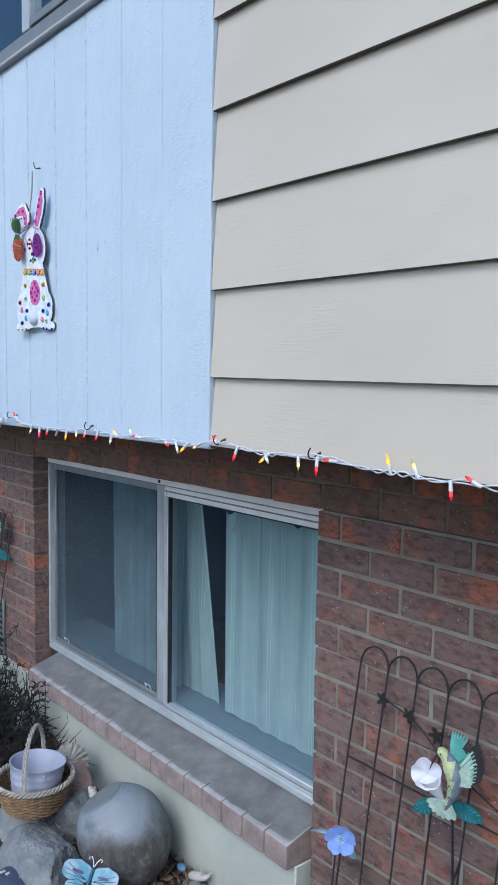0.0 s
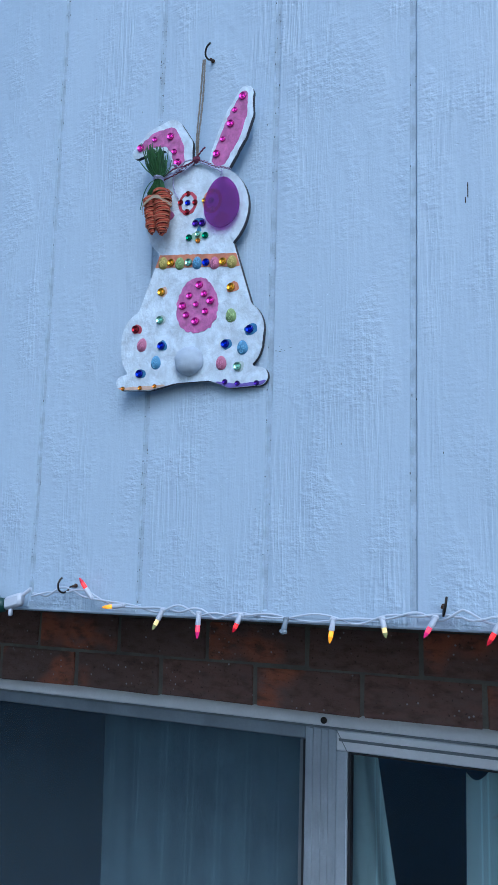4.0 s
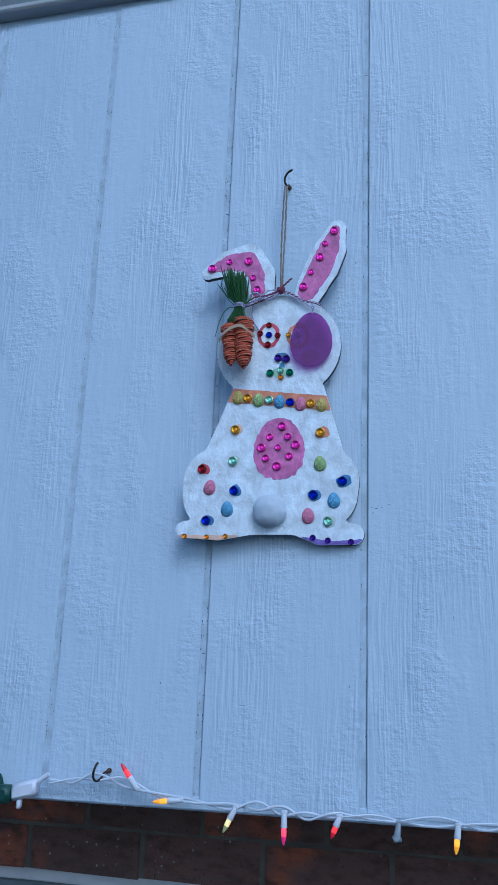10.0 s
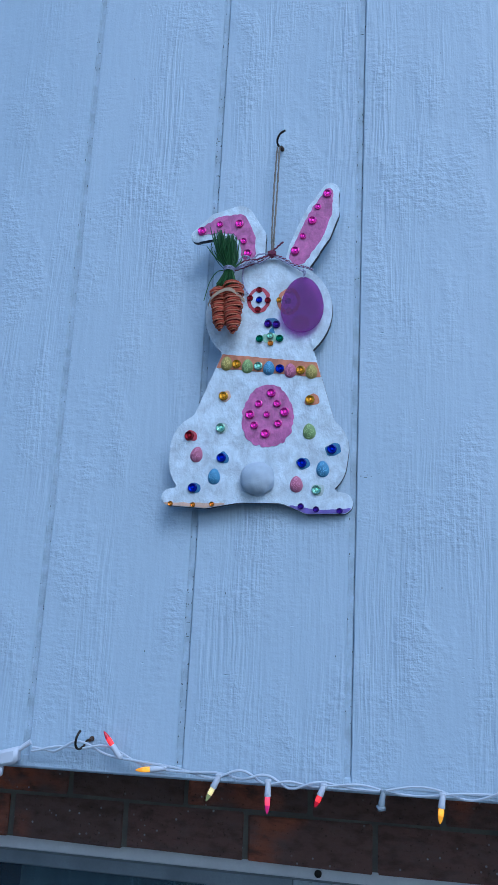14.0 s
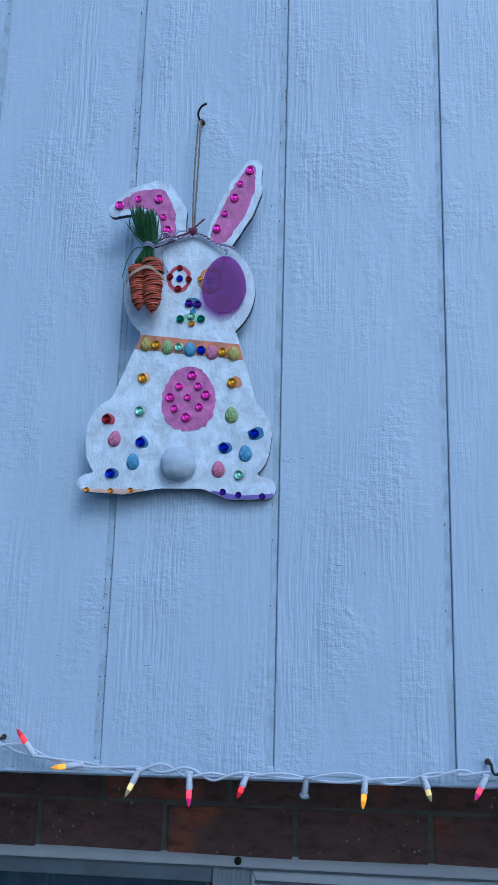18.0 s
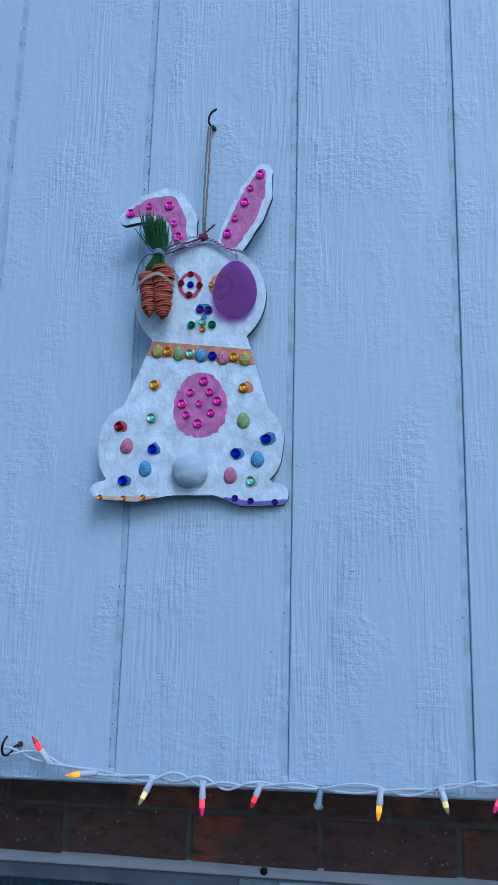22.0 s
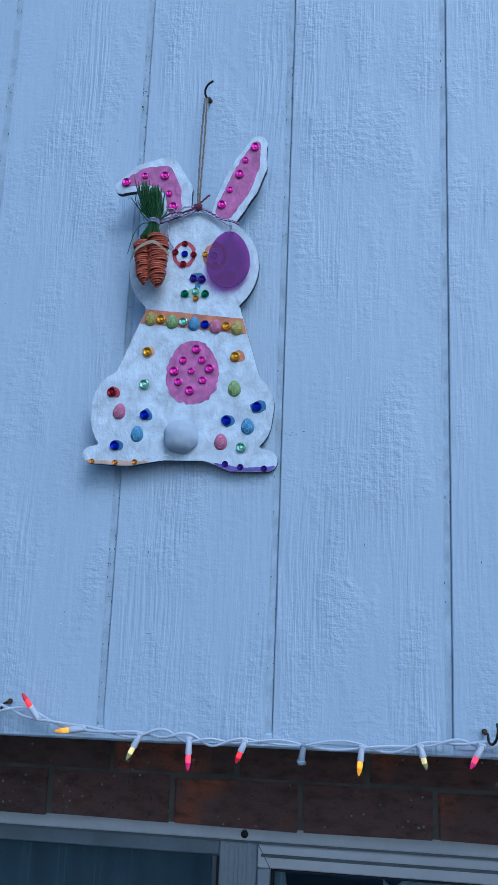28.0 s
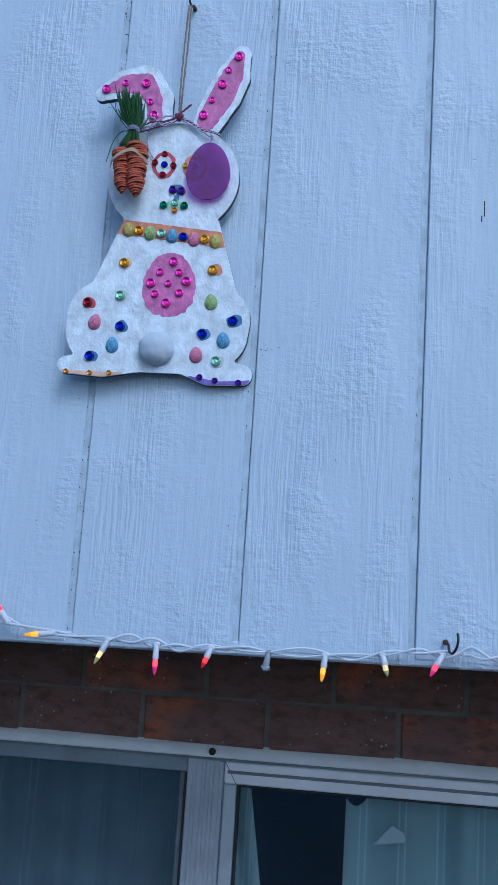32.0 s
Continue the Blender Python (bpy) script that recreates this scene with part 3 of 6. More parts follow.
# ---- basement window ----
window = thing("window_1", (-.92, .45, .24), "sliding basement window in a weathered aluminium frame", "window", kind="structure")


RECESS = .015


def bar(name, x0, x1, y0, y1, z0, z1, mat=ALU, bevel=.002, parent=None, label=""):
    bm = bmesh.new()
    box(bm, x0, x1, y0 + RECESS, y1 + RECESS, z0, z1, bevel)
    shear(bm)
    return part(name, bm, mat, parent or window, label)


WB, WT, WL, WR = .256, 1.136, -1.843, -.006
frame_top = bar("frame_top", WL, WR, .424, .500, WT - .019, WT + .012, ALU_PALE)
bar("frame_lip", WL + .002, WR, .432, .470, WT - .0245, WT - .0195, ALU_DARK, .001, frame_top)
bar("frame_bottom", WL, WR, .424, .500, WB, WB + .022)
bar("track_rail", WL + .03, WR - .02, .4265, .4295, WB + .0225, WB + .034, ALU, .001)
bar("frame_side", WL, WL + .017, .424, .500, WB + .0225, WT - .025)
bar("frame_side", WR - .026, WR, .424, .500, WB + .0225, WT - .025)
mull = bar("mullion", -.949, -.884, .441, .490, WB + .0345, WT - .025)
for dx in (.010, .026, .040, .056):
    bar("rib", -.949 + dx, -.949 + dx + .007, .4375, .4408, WB + .036, WT - .027, ALU, .0008, mull)
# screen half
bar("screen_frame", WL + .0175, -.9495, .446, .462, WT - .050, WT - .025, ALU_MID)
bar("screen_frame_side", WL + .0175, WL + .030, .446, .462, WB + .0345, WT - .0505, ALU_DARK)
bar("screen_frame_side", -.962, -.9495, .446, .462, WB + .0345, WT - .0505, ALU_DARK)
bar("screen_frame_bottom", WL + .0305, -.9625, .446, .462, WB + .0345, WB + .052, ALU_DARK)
mesh_ob = bar("insect_screen", WL + .0305, -.9625, .4535, .4545, WB + .0525, WT - .0505, SCREEN, 0, None, "fine grey insect screen")
mesh_ob.visible_shadow = False
for x in (-1.72, -1.03):
    bm = bmesh.new()
    z = WB + .066 + lev(x)
    tube(bm, [(x, .461, z - .008), (x, .455, z + .008), (x + .035, .455, z + .008), (x + .035, .461, z - .008)], .0028, 5)
    part("pull_tab", bm, ALU, window, "small grey screen pull tab")
left_pane = bar("pane", WL + .030, -.952, .478, .482, WB + .035, WT - .026, GLASS, 0)
left_pane.visible_shadow = False
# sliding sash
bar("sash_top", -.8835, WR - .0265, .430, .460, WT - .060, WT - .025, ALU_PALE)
# A raised dark strip paints in the shade of the rail's groove.
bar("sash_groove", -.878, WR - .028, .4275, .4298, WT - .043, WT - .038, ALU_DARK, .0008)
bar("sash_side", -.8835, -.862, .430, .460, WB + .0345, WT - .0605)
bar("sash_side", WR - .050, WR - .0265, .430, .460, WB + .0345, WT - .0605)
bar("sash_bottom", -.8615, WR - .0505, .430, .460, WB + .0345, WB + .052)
bar("gasket", -.8615, -.857, .434, .450, WB + .0525, WT - .061, BLACK_WIRE, .0005)
bar("gasket", -.8565, WR - .051, .434, .450, WT - .0645, WT - .061, BLACK_WIRE, .0005)
# This black strip paints in the dark gap beside the mullion.
bar("gasket", -.9530, -.9495, .4410, .4455, WB + .0525, WT - .0505, BLACK_WIRE, .0005)
bm = bmesh.new()
cut = [(-.8833, WT - .0254), (-.8822, WT - .0250), (-.8617, WT - .0597), (-.8628, WT - .0601)]
plate(bm, cut, lambda u, v, w: Vector((u, .430 + RECESS - w, v)), 0, .0006)
shear(bm)
part("mitre_joint", bm, ALU_DARK, window)
right_pane = bar("pane", -.8565, WR - .051, .4435, .4465, WB + .0525, WT - .065, GLASS, 0)
right_pane.visible_shadow = False
bm = bmesh.new()
lathe(bm, [(.006, 0), (.006, .003), (.004, .0045), (0, .0045)], (-.905, .439, 1.1145), 14, Matrix.Rotation(radians(90), 3, "X"))
part("screw", bm, HOOK_METAL, window, "dark round screw head")


def curtain(name, left, right, y, seed, scallop=0.0, width=.055, label=""):
    """left and right: functions of height; hangs down to the inner ledge."""
    bm = bmesh.new()
    cols, rows, grid = 120, 26, []
    for i in range(cols + 1):
        u, col = i / cols, []
        for j in range(rows + 1):
            v = j / rows
            z = 1.075 - v * .770
            x0, x1 = left(z), right(z)
            x = x0 + (x1 - x0) * u
            ph = u * abs(right(1.0) - left(1.0)) / width * 2 * math.pi + seed + 1.5 * noise.noise(Vector((u * 4, v * 1.2, seed)))
            amp = (.007 - .0035 * v) * (1 + .9 * noise.noise(Vector((u * 6, 0, seed))))
            sag = scallop * max(0, math.sin(u * math.pi * 4.2 + 1.2)) ** 4 * (1 - v) ** 6
            col.append(bm.verts.new((x + .004 * math.sin(ph * .5), y + amp * math.sin(ph), z - sag + lev(x))))
        grid.append(col)
    for a, b in zip(grid, grid[1:]):
        for k in range(rows):
            bm.faces.new((a[k], b[k], b[k + 1], a[k + 1]))
    bmesh.ops.solidify(bm, geom=bm.faces[:], thickness=.0012)
    ob = part(name, bm, CURTAIN, None, label, angle=80, category="curtain", group="curtains in the basement window")
    return ob


curtain("curtain", lambda z: -1.50 + .03 * (1 - z), lambda z: -.96, .575, 1.0, 0, .06, "pale teal curtain behind the insect screen")
curtain("curtain", lambda z: -1.02, lambda z: -.85 + .155 * (1.03 - z), .600, 2.3, 0, .05, "pale teal curtain panel pulled aside at a slant")
curtain("curtain", lambda z: -.684, lambda z: .03, .580, 4.1, .05, .10, "wide pale teal curtain sagging from its rail")
bar("inner_ledge", -2.0, .3, .4855, .72, .285, .300, plain("blue_grey_ledge_paint", (.10, .145, .175), .6), .002, None, "blue-grey painted inner window ledge")
bm = bmesh.new()
tube(bm, [(-2.0, .585, 1.10), (.3, .585, 1.125)], .008, 8)
part("curtain_rail", bm, ALU_DARK, None, "thin metal curtain rail above the basement window", category="curtain rail")
bm = bmesh.new()
rag = [(-.632, .96), (-.600, .995), (-.578, .985), (-.575, .970)]
plate(bm, rag, lambda u, v, w: Vector((u, .555 - w, v)), 0, .002)
part("fabric_scrap", bm, cloth("pale_cloth_scrap", (.55, .6, .6)), None, "small pale scrap of cloth pinned on the curtain", category="cloth")

# ---- the rabbit wall ornament ----
MM = 0.001


def on_board(u, v, w):
    """Place on the leaning board: u across and v up in metres of the wall, w out of its painted face."""
    off = .0085 - .09 * (u + .935)  # one side stands further off the wall
    return Vector((u - 1.02 * off * (u + .73), -.010 - .045 * (v - 1.65) - off - w, v - 1.02 * off * (v - 1.5)))


def rabbit_shape(x, z):
    p, q = x / MM, z / MM
    head = oval(p, q, -930.5, 1899, 84.2, 74)
    body = np.maximum.reduce([(q - 1846) * 1.0, (1650 - q), (-(p + 997) * .92 + (q - 1827) * .385), ((p + 858) * .955 + (q - 1811) * .29), np.abs(p + 938) - 99])
    parts = [head, body,
             lobe(p, q, -1008, 1719, 46, -1008, 1702, 46), lobe(p, q, -866, 1718, 44, -868, 1702, 44),
             lobe(p, q, -1051, 1656, 11, -1004, 1659, 17), lobe(p, q, -1004, 1659, 17, -955, 1665, 14), lobe(p, q, -829, 1651, 13, -870, 1655, 18), lobe(p, q, -870, 1655, 18, -905, 1664, 13),
             lobe(p, q, -852.5, 2064, 12.5, -862, 2034, 22), lobe(p, q, -862, 2034, 22, -872.5, 2010, 23.5), lobe(p, q, -872.5, 2010, 23.5, -885.5, 1985, 20.5), lobe(p, q, -885, 1985, 21, -900, 1952, 15),
             lobe(p, q, -1032, 2013, 9.5, -1003, 2026, 19), lobe(p, q, -1003, 2026, 19, -975, 2030, 22.5),
             lobe(p, q, -975, 2030, 22.5, -956, 2005, 19.5), lobe(p, q, -956, 2005, 19, -954, 1955, 17)]
    field = np.minimum.reduce(parts)
    return field * MM


def wobble(x, z, size, amount, seed):
    f = np.vectorize(lambda a, b: noise.noise(Vector((a * size, seed, b * size))))
    return amount * f(x, z)


def patch(name, field, bounds, mat, parent, lift=.0007, rough=.0016, seed=0.0, label="", base=0.0, step=.0012):
    loop = outline(lambda x, z: np.maximum(field(x / MM, z / MM) * MM + wobble(x, z, 140, rough, seed), rabbit_shape(x, z) + .0006), *bounds, step)
    bm = bmesh.new()
    plate(bm, loop, on_board, base - .0002, base + lift)
    return part(name, bm, mat, parent, label, angle=30)


WHITE_BRUSH = brushed("white_craft_paint", (.635, .715, .79), 58, .17, 1.0, .0023, .34)
PINK_BRUSH = brushed("pink_craft_paint", (.50, .140, .355), 80, .28, 1.0, .0014, .5)
ORANGE_BRUSH = brushed("orange_craft_paint", (.55, .21, .11), 90, .2)
RED_BRUSH = brushed("red_craft_paint", (.42, .05, .08), 90, .2)
BLUE_BRUSH = brushed("blue_craft_paint", (.05, .18, .36), 90, .25)
GREEN_BRUSH = brushed("pale_green_craft_paint", (.35, .55, .40), 90, .2)
GREY_BRUSH = brushed("grey_green_smear", (.45, .52, .52), 90, .2)
PEACH_BRUSH = brushed("peach_craft_paint", (.66, .45, .34), 90, .15)
PURPLE_BRUSH = brushed("purple_craft_paint", (.17, .12, .45), 90, .2)
PLY_EDGE = plain("dark_board_edge", (.05, .05, .06), .8)
GEM_COLOURS = (("pink", (.86, .05, .46)), ("gold", (.72, .36, .015)), ("blue", (.008, .018, .40)), ("red", (.24, .008, .018)), ("clear_green", (.38, .68, .50)), ("green", (.006, .17, .085)), ("purple", (.055, .012, .26)), ("orange", (.66, .24, .015)))
GEM = {name: (gem_paint(name + "_gem", c), foil(name + "_foil", c)) for name, c in GEM_COLOURS}
EGG = {name: plain(name + "_resin_egg", tuple(.86 * v for v in c), .55, vary=.12, scale=120) for name, c in (("yellow", (.48, .40, .10)), ("green", (.30, .43, .16)), ("blue", (.13, .33, .56)), ("pink", (.55, .18, .30)))}
EGG_LINE = {name: plain(name + "_resin_line", tuple(min(.8, c * 1.5 + .05) for c in col), .5) for name, col in (("yellow", (.48, .40, .10)), ("green", (.30, .43, .16)), ("blue", (.13, .33, .56)), ("pink", (.55, .18, .30)))}

rabbit = thing("rabbit_ornament", (-.935, -.012, 1.65), "white painted wooden rabbit ornament decorated with colourful gems", "wall ornament")
loop = outline(rabbit_shape, -1.10, -.78, 1.60, 2.11, .0016)
bm = bmesh.new()
plate(bm, loop, on_board, -.0070, 0, .0008)
for f in bm.faces:
    f.material_index = 1 if len(f.verts) == 4 and abs(f.calc_center_median().y - on_board(f.calc_center_median().x, f.calc_center_median().z, -.0035).y) < .0015 else 0
board = part("board", bm, [WHITE_BRUSH, PLY_EDGE], rabbit, "flat wooden rabbit cut-out in brushed white paint", angle=35)

patch("ear_paint", lambda p, q: np.minimum.reduce([lobe(p, q, -854, 2063, 6, -863, 2036, 14), lobe(p, q, -863, 2036, 14, -875, 2008, 16), lobe(p, q, -875, 2008, 16, -892, 1976, 12.5)]), (-.92, -.83, 1.94, 2.09), PINK_BRUSH, rabbit, seed=1.0, label="pink painted inner ear")
patch("ear_paint", lambda p, q: np.minimum.reduce([lobe(p, q, -1027, 2018, 5, -1000, 2027, 12), lobe(p, q, -1000, 2027, 12, -975, 2026, 14), lobe(p, q, -975, 2026, 14, -962, 2005, 11), lobe(p, q, -962, 2005, 10, -960, 1984, 10)]), (-1.05, -.93, 1.96, 2.06), PINK_BRUSH, rabbit, seed=2.0, label="pink painted inner ear")
patch("belly_paint", lambda p, q: oval(p, q, -926, 1762, 33.5, 41, .12), (-.98, -.87, 1.70, 1.82), PINK_BRUSH, rabbit, rough=.0026, seed=3.0, label="pink painted egg-shaped belly")
patch("collar_paint", lambda p, q: np.maximum(np.abs(q - (1828 - .115 * (p + 928))) - 9.5, np.abs(p + 928) - 90), (-1.02, -.83, 1.79, 1.86), ORANGE_BRUSH, rabbit, rough=.0008, seed=4.0, label="orange painted collar band")


def eye_ring(cx, cz, mat, seed):
    patch("eye_paint", lambda p, q: oval(p, q, cx, cz, 15, 18), (cx * MM - .03, cx * MM + .03, cz * MM - .03, cz * MM + .03), mat, rabbit, seed=seed, label="painted ring of the eye")
    patch("eye_white", lambda p, q: oval(p, q, cx, cz, 10.5, 12.5), (cx * MM - .03, cx * MM + .03, cz * MM - .03, cz * MM + .03), WHITE_BRUSH, rabbit, seed=seed + 1, base=.0007, lift=.0005, rough=.0008)


eye_ring(-943.5, 1917, RED_BRUSH, 5.0)
eye_ring(-903, 1914, ORANGE_BRUSH, 7.0)


def dab(cx, cz, r, mat, seed, stretch=1.25, lean=0.0):
    patch("paint_dab", lambda p, q: oval(p + lean * (q - cz), q, cx, cz, r * stretch, r), (cx * MM - .03, cx * MM + .03, cz * MM - .03, cz * MM + .03), mat, rabbit, seed=seed, rough=.0022, lift=.0005, step=.0009)


def gem(cx, cz, r, kind, base=.0013):
    bm = bmesh.new()
    c = on_board(cx * MM, cz * MM, base - .0004)
    turn = Matrix.Rotation(.09, 3, "Z") @ Matrix.Rotation(radians(90 - 2.6), 3, "X")
    r *= MM
    lathe(bm, [(r, 0), (r, r * .20), (r * .92, r * .38), (r * .80, r * .42), (r * .40, r * .20), (r * .28, r * .32), (0, r * .36)], c, 14, turn)
    for f in bm.faces:
        m = f.calc_center_median() - c
        if math.hypot(m.x, m.z) < r * .82 and m.y < -r * .1:
            f.material_index = 1
    return part("gem", bm, GEM[kind], rabbit, angle=16)


def resin_egg(cx, cz, rx, rz, kind, lean=0.0, base=.0):
    bm = bmesh.new()
    made = bmesh.ops.create_icosphere(bm, subdivisions=3, radius=1.0)["verts"]
    ca, sa = math.cos(lean), math.sin(lean)

    def spot(a, b, c):
        a *= rx * MM * (1 - .18 * b)
        b *= rz * MM
        return on_board(cx * MM + a * ca - b * sa, cz * MM + a * sa + b * ca, base - .001 + c * .0062)
    for v in made:
        v.co = spot(v.co.x, v.co.z, max(0, -v.co.y))
    egg = part("resin_egg", bm, EGG[kind], rabbit, label="%s swirled resin egg" % kind, angle=60)
    bm = bmesh.new()
    for ox, oz, size, way in ((.05, .50, .30, 1), (-.42, -.02, .32, -1), (.40, -.05, .32, 1), (-.05, -.52, .33, -1)):
        pts = []
        for k in range(20):
            s = k / 19
            ang = way * s * 3.2 * math.pi + cx + ox * 5
            a, b = ox + size * (.12 + .88 * s) * math.cos(ang), oz + size * (.12 + .88 * s) * math.sin(ang)
            pts.append(spot(a, b, math.sqrt(max(0, 1 - a * a - b * b)) + .02))
        tube(bm, pts, .00036, 4)
    part("swirl_line", bm, EGG_LINE[kind], egg)


for u, v, r in ((-856, 2061, 5.8), (-868, 2043, 4.2), (-875, 2024, 5.8), (-887, 2003, 4.3), (-897, 1983, 5.8), (-1026, 2019, 5.8), (-1001, 2027, 4.3), (-974, 2026, 5.8), (-967, 2001, 4.4), (-961, 1983, 5.8)):
    gem(u, v, r, "pink", .0014)
for u, v, r in ((-922, 1791, 5.8), (-938, 1777, 4.9), (-914, 1777, 5.0), (-949, 1763, 5.9), (-927, 1763, 4.3), (-904, 1766, 6.0), (-943, 1749, 5.0), (-912, 1751, 5.0), (-928, 1738, 5.9)):
    gem(u, v, r, "pink", .0014)
for u, v in ((-943, 1931), (-955, 1920), (-931, 1916), (-944, 1904)):
    gem(u, v, 4.2, "red", .0014)
gem(-942.5, 1917, 4.4, "blue", .0020)
gem(-904, 1914, 4.4, "blue", .0020)
gem(-916, 1916, 3.6, "gold", .0014)
gem(-903, 1928, 4.0, "orange", .0014)
gem(-903, 1901, 4.0, "orange", .0014)
dab(-924, 1874, 5, BLUE_BRUSH, 11.0, .8)
dab(-924, 1886, 6, BLUE_BRUSH, 11.5, 1.5)
dab(-926, 1865, 6, GREEN_BRUSH, 12.0, 2.0)
dab(-887, 1884, 10, PINK_BRUSH, 13.0)
dab(-975, 1903, 7, PINK_BRUSH, 14.0)
for u, v, r, k in ((-929.5, 1884, 5.2, "purple"), (-918.5, 1882.5, 5.2, "purple"), (-940, 1864, 5.0, "green"), (-926, 1867.5, 4.6, "clear_green"), (-913.5, 1863.5, 5.0, "green"), (-925.5, 1857.5, 3.8, "orange")):
    gem(u, v, r, k, .0013)
for u, v, k in ((-983, 1832, "yellow"), (-955, 1827.5, "green"), (-926.5, 1824.5, "blue"), (-898.5, 1820.5, "pink"), (-871, 1818.5, "yellow")):
    resin_egg(u, v, 7.8, 9.6, k, base=.0006)
for u, v, k in ((-969.5, 1830.5, "gold"), (-940.5, 1827, "clear_green"), (-912, 1823, "blue"), (-885, 1820.5, "gold")):
    gem(u, v, 5.8, k)
for u, v, k, m, s in ((-985, 1788, "gold", PEACH_BRUSH, 1.1), (-872, 1781.5, "gold", ORANGE_BRUSH, 1.25), (-987, 1746, "clear_green", GREY_BRUSH, 1.0), (-861, 1667, "clear_green", GREY_BRUSH, 1.0), (-1028.5, 1736, "red", RED_BRUSH, 1.15), (-984, 1707, "blue", BLUE_BRUSH, 1.1), (-880, 1700.5, "blue", BLUE_BRUSH, 1.15), (-843, 1718, "blue", BLUE_BRUSH, 1.4), (-1020.5, 1668, "blue", BLUE_BRUSH, 1.05)):
    dab(u + 2.0, v, 7.4, m, u * .37, s)
    gem(u, v, 6.1, k)
for u, v, k, lean in ((-1017.5, 1711.5, "pink", -.2), (-886.5, 1674, "pink", 0.05), (-993, 1683, "blue", .0), (-854, 1693.5, "blue", .1), (-872, 1741, "green", .1)):
    resin_egg(u, v, 8.3, 10.6, k, lean)
patch("foot_paint", lambda p, q: np.maximum(np.abs(q - 1644.2) - 4.8 - .0015 * np.abs(p + 1021) ** 1.0, np.abs(p + 1019) - 42), (-1.08, -.96, 1.63, 1.66), PEACH_BRUSH, rabbit, rough=.0012, seed=21.0, label="peach painted foot edge")
patch("foot_paint", lambda p, q: np.maximum(np.abs(q - (1638.4 + .13 * np.maximum(0, -857 - p) + .06 * np.maximum(0, p + 850))) - 4.4, np.abs(p + 856) - 41), (-.91, -.80, 1.62, 1.665), PURPLE_BRUSH, rabbit, rough=.0012, seed=22.0, label="purple painted foot edge")
for u, v in ((-1049, 1647.5), (-1019, 1646.5), (-994, 1647.5)):
    gem(u, v, 3.3, "orange")
for u, v in ((-880, 1646.5), (-861, 1643), (-832, 1641.5)):
    gem(u, v, 3.9, "purple")
bm = bmesh.new()
blob(bm, on_board(-.9355, 1.680, .004), (.0218, .0165, .0210), .075, 2.2, 4, 3)
part("tail", bm, plain("soft_white_pompom", (.50, .57, .66), .95, vary=.07, scale=60, bump=.7, grain=900, depth=.0006), rabbit, "round white pompom tail", angle=80)

# hanging egg of purple acetate
n = Nodes("translucent_purple_acetate")
see = n.put("ShaderNodeBsdfTransparent", Color=(.62, .25, .66))
body = n.put("ShaderNodeBsdfDiffuse", Color=n.mix(n.spread(n.noise(n.place(), 30, 3), .3, .7), (.27, .04, .34), (.32, .06, .38)))
shine = n.put("ShaderNodeBsdfGlossy", Roughness=.25)
m1, m2 = n.put("ShaderNodeMixShader", Fac=.27), n.put("ShaderNodeMixShader", Fac=.04)
n.wire(see.outputs[0], m1.inputs[1])
n.wire(body.outputs[0], m1.inputs[2])
n.wire(m1.outputs[0], m2.inputs[1])
n.wire(shine.outputs[0], m2.inputs[2])
n.wire(m2.outputs[0], n.out.inputs["Surface"])
bm = bmesh.new()
loop = outline(lambda x, z: oval(x / MM, z / MM, -884.2, 1905.5, 27.5, 37, .13) * MM, -.93, -.84, 1.85, 1.96, .0016)
plate(bm, loop, on_board, .0070, .0090, .0005)
part("hanging_egg", bm, n.mat, rabbit, "translucent purple acetate egg on a thread", angle=35)

# twine
TWINE_A = plain("purple_white_twine", (.42, .42, .60), .85, vary=.45, scale=330)
TWINE_B = plain("dark_red_twine", (.17, .035, .075), .85, vary=.4, scale=260)
JUTE = plain("jute_cord", (.23, .20, .165), .9, vary=.3, scale=200, bump=.8, grain=700)


def twine(pts, mats, radius=.00105, turns=14, name="twine", parent=rabbit, label=""):
    line = glide(pts, 60)
    for s, m in enumerate(mats):
        bm = bmesh.new()
        out = []
        for k, p in enumerate(line):
            a = k / 60 * turns * 2 * math.pi + s * 2 * math.pi / len(mats)
            out.append(p + radius * (1 if len(mats) > 1 else .4) * Vector((math.cos(a) * .6, -abs(math.sin(a)) * .4 + .3 * math.sin(a), math.sin(a))))
        tube(bm, out, radius, 5)
        part(name, bm, m, parent, label)


B = on_board
twine([B(-.928, 1.978, .004), B(-.950, 1.971, .004), B(-.966, 1.962, .008), B(-.980, 1.953, .014)], (TWINE_A, TWINE_B), turns=12)
twine([B(-.924, 1.981, .004), B(-.945, 1.968, .004), B(-.964, 1.964, .008), B(-.978, 1.953, .016)], (TWINE_A,), turns=9)
twine([B(-.930, 1.974, .004), B(-.955, 1.964, .006), B(-.977, 1.952, .014)], (TWINE_B,), turns=8)
twine([B(-.928, 1.978, .004), B(-.913, 1.973, .004), B(-.897, 1.962, .005), B(-.880, 1.956, .008), B(-.872, 1.953, .006)], (TWINE_A, TWINE_B), turns=12)
twine([B(-.926, 1.976, .005), B(-.905, 1.964, .005), B(-.884, 1.949, .010), B(-.882, 1.941, .0135)], (TWINE_A,), turns=8)
twine([B(-.884, 1.953, .009), B(-.880, 1.946, .015), B(-.883, 1.939, .0148)], (TWINE_A,), turns=3)
twine([B(-.934, 1.975, .006), B(-.922, 1.984, .008), B(-.912, 1.993, .008)], (TWINE_B,), .0012, turns=5)
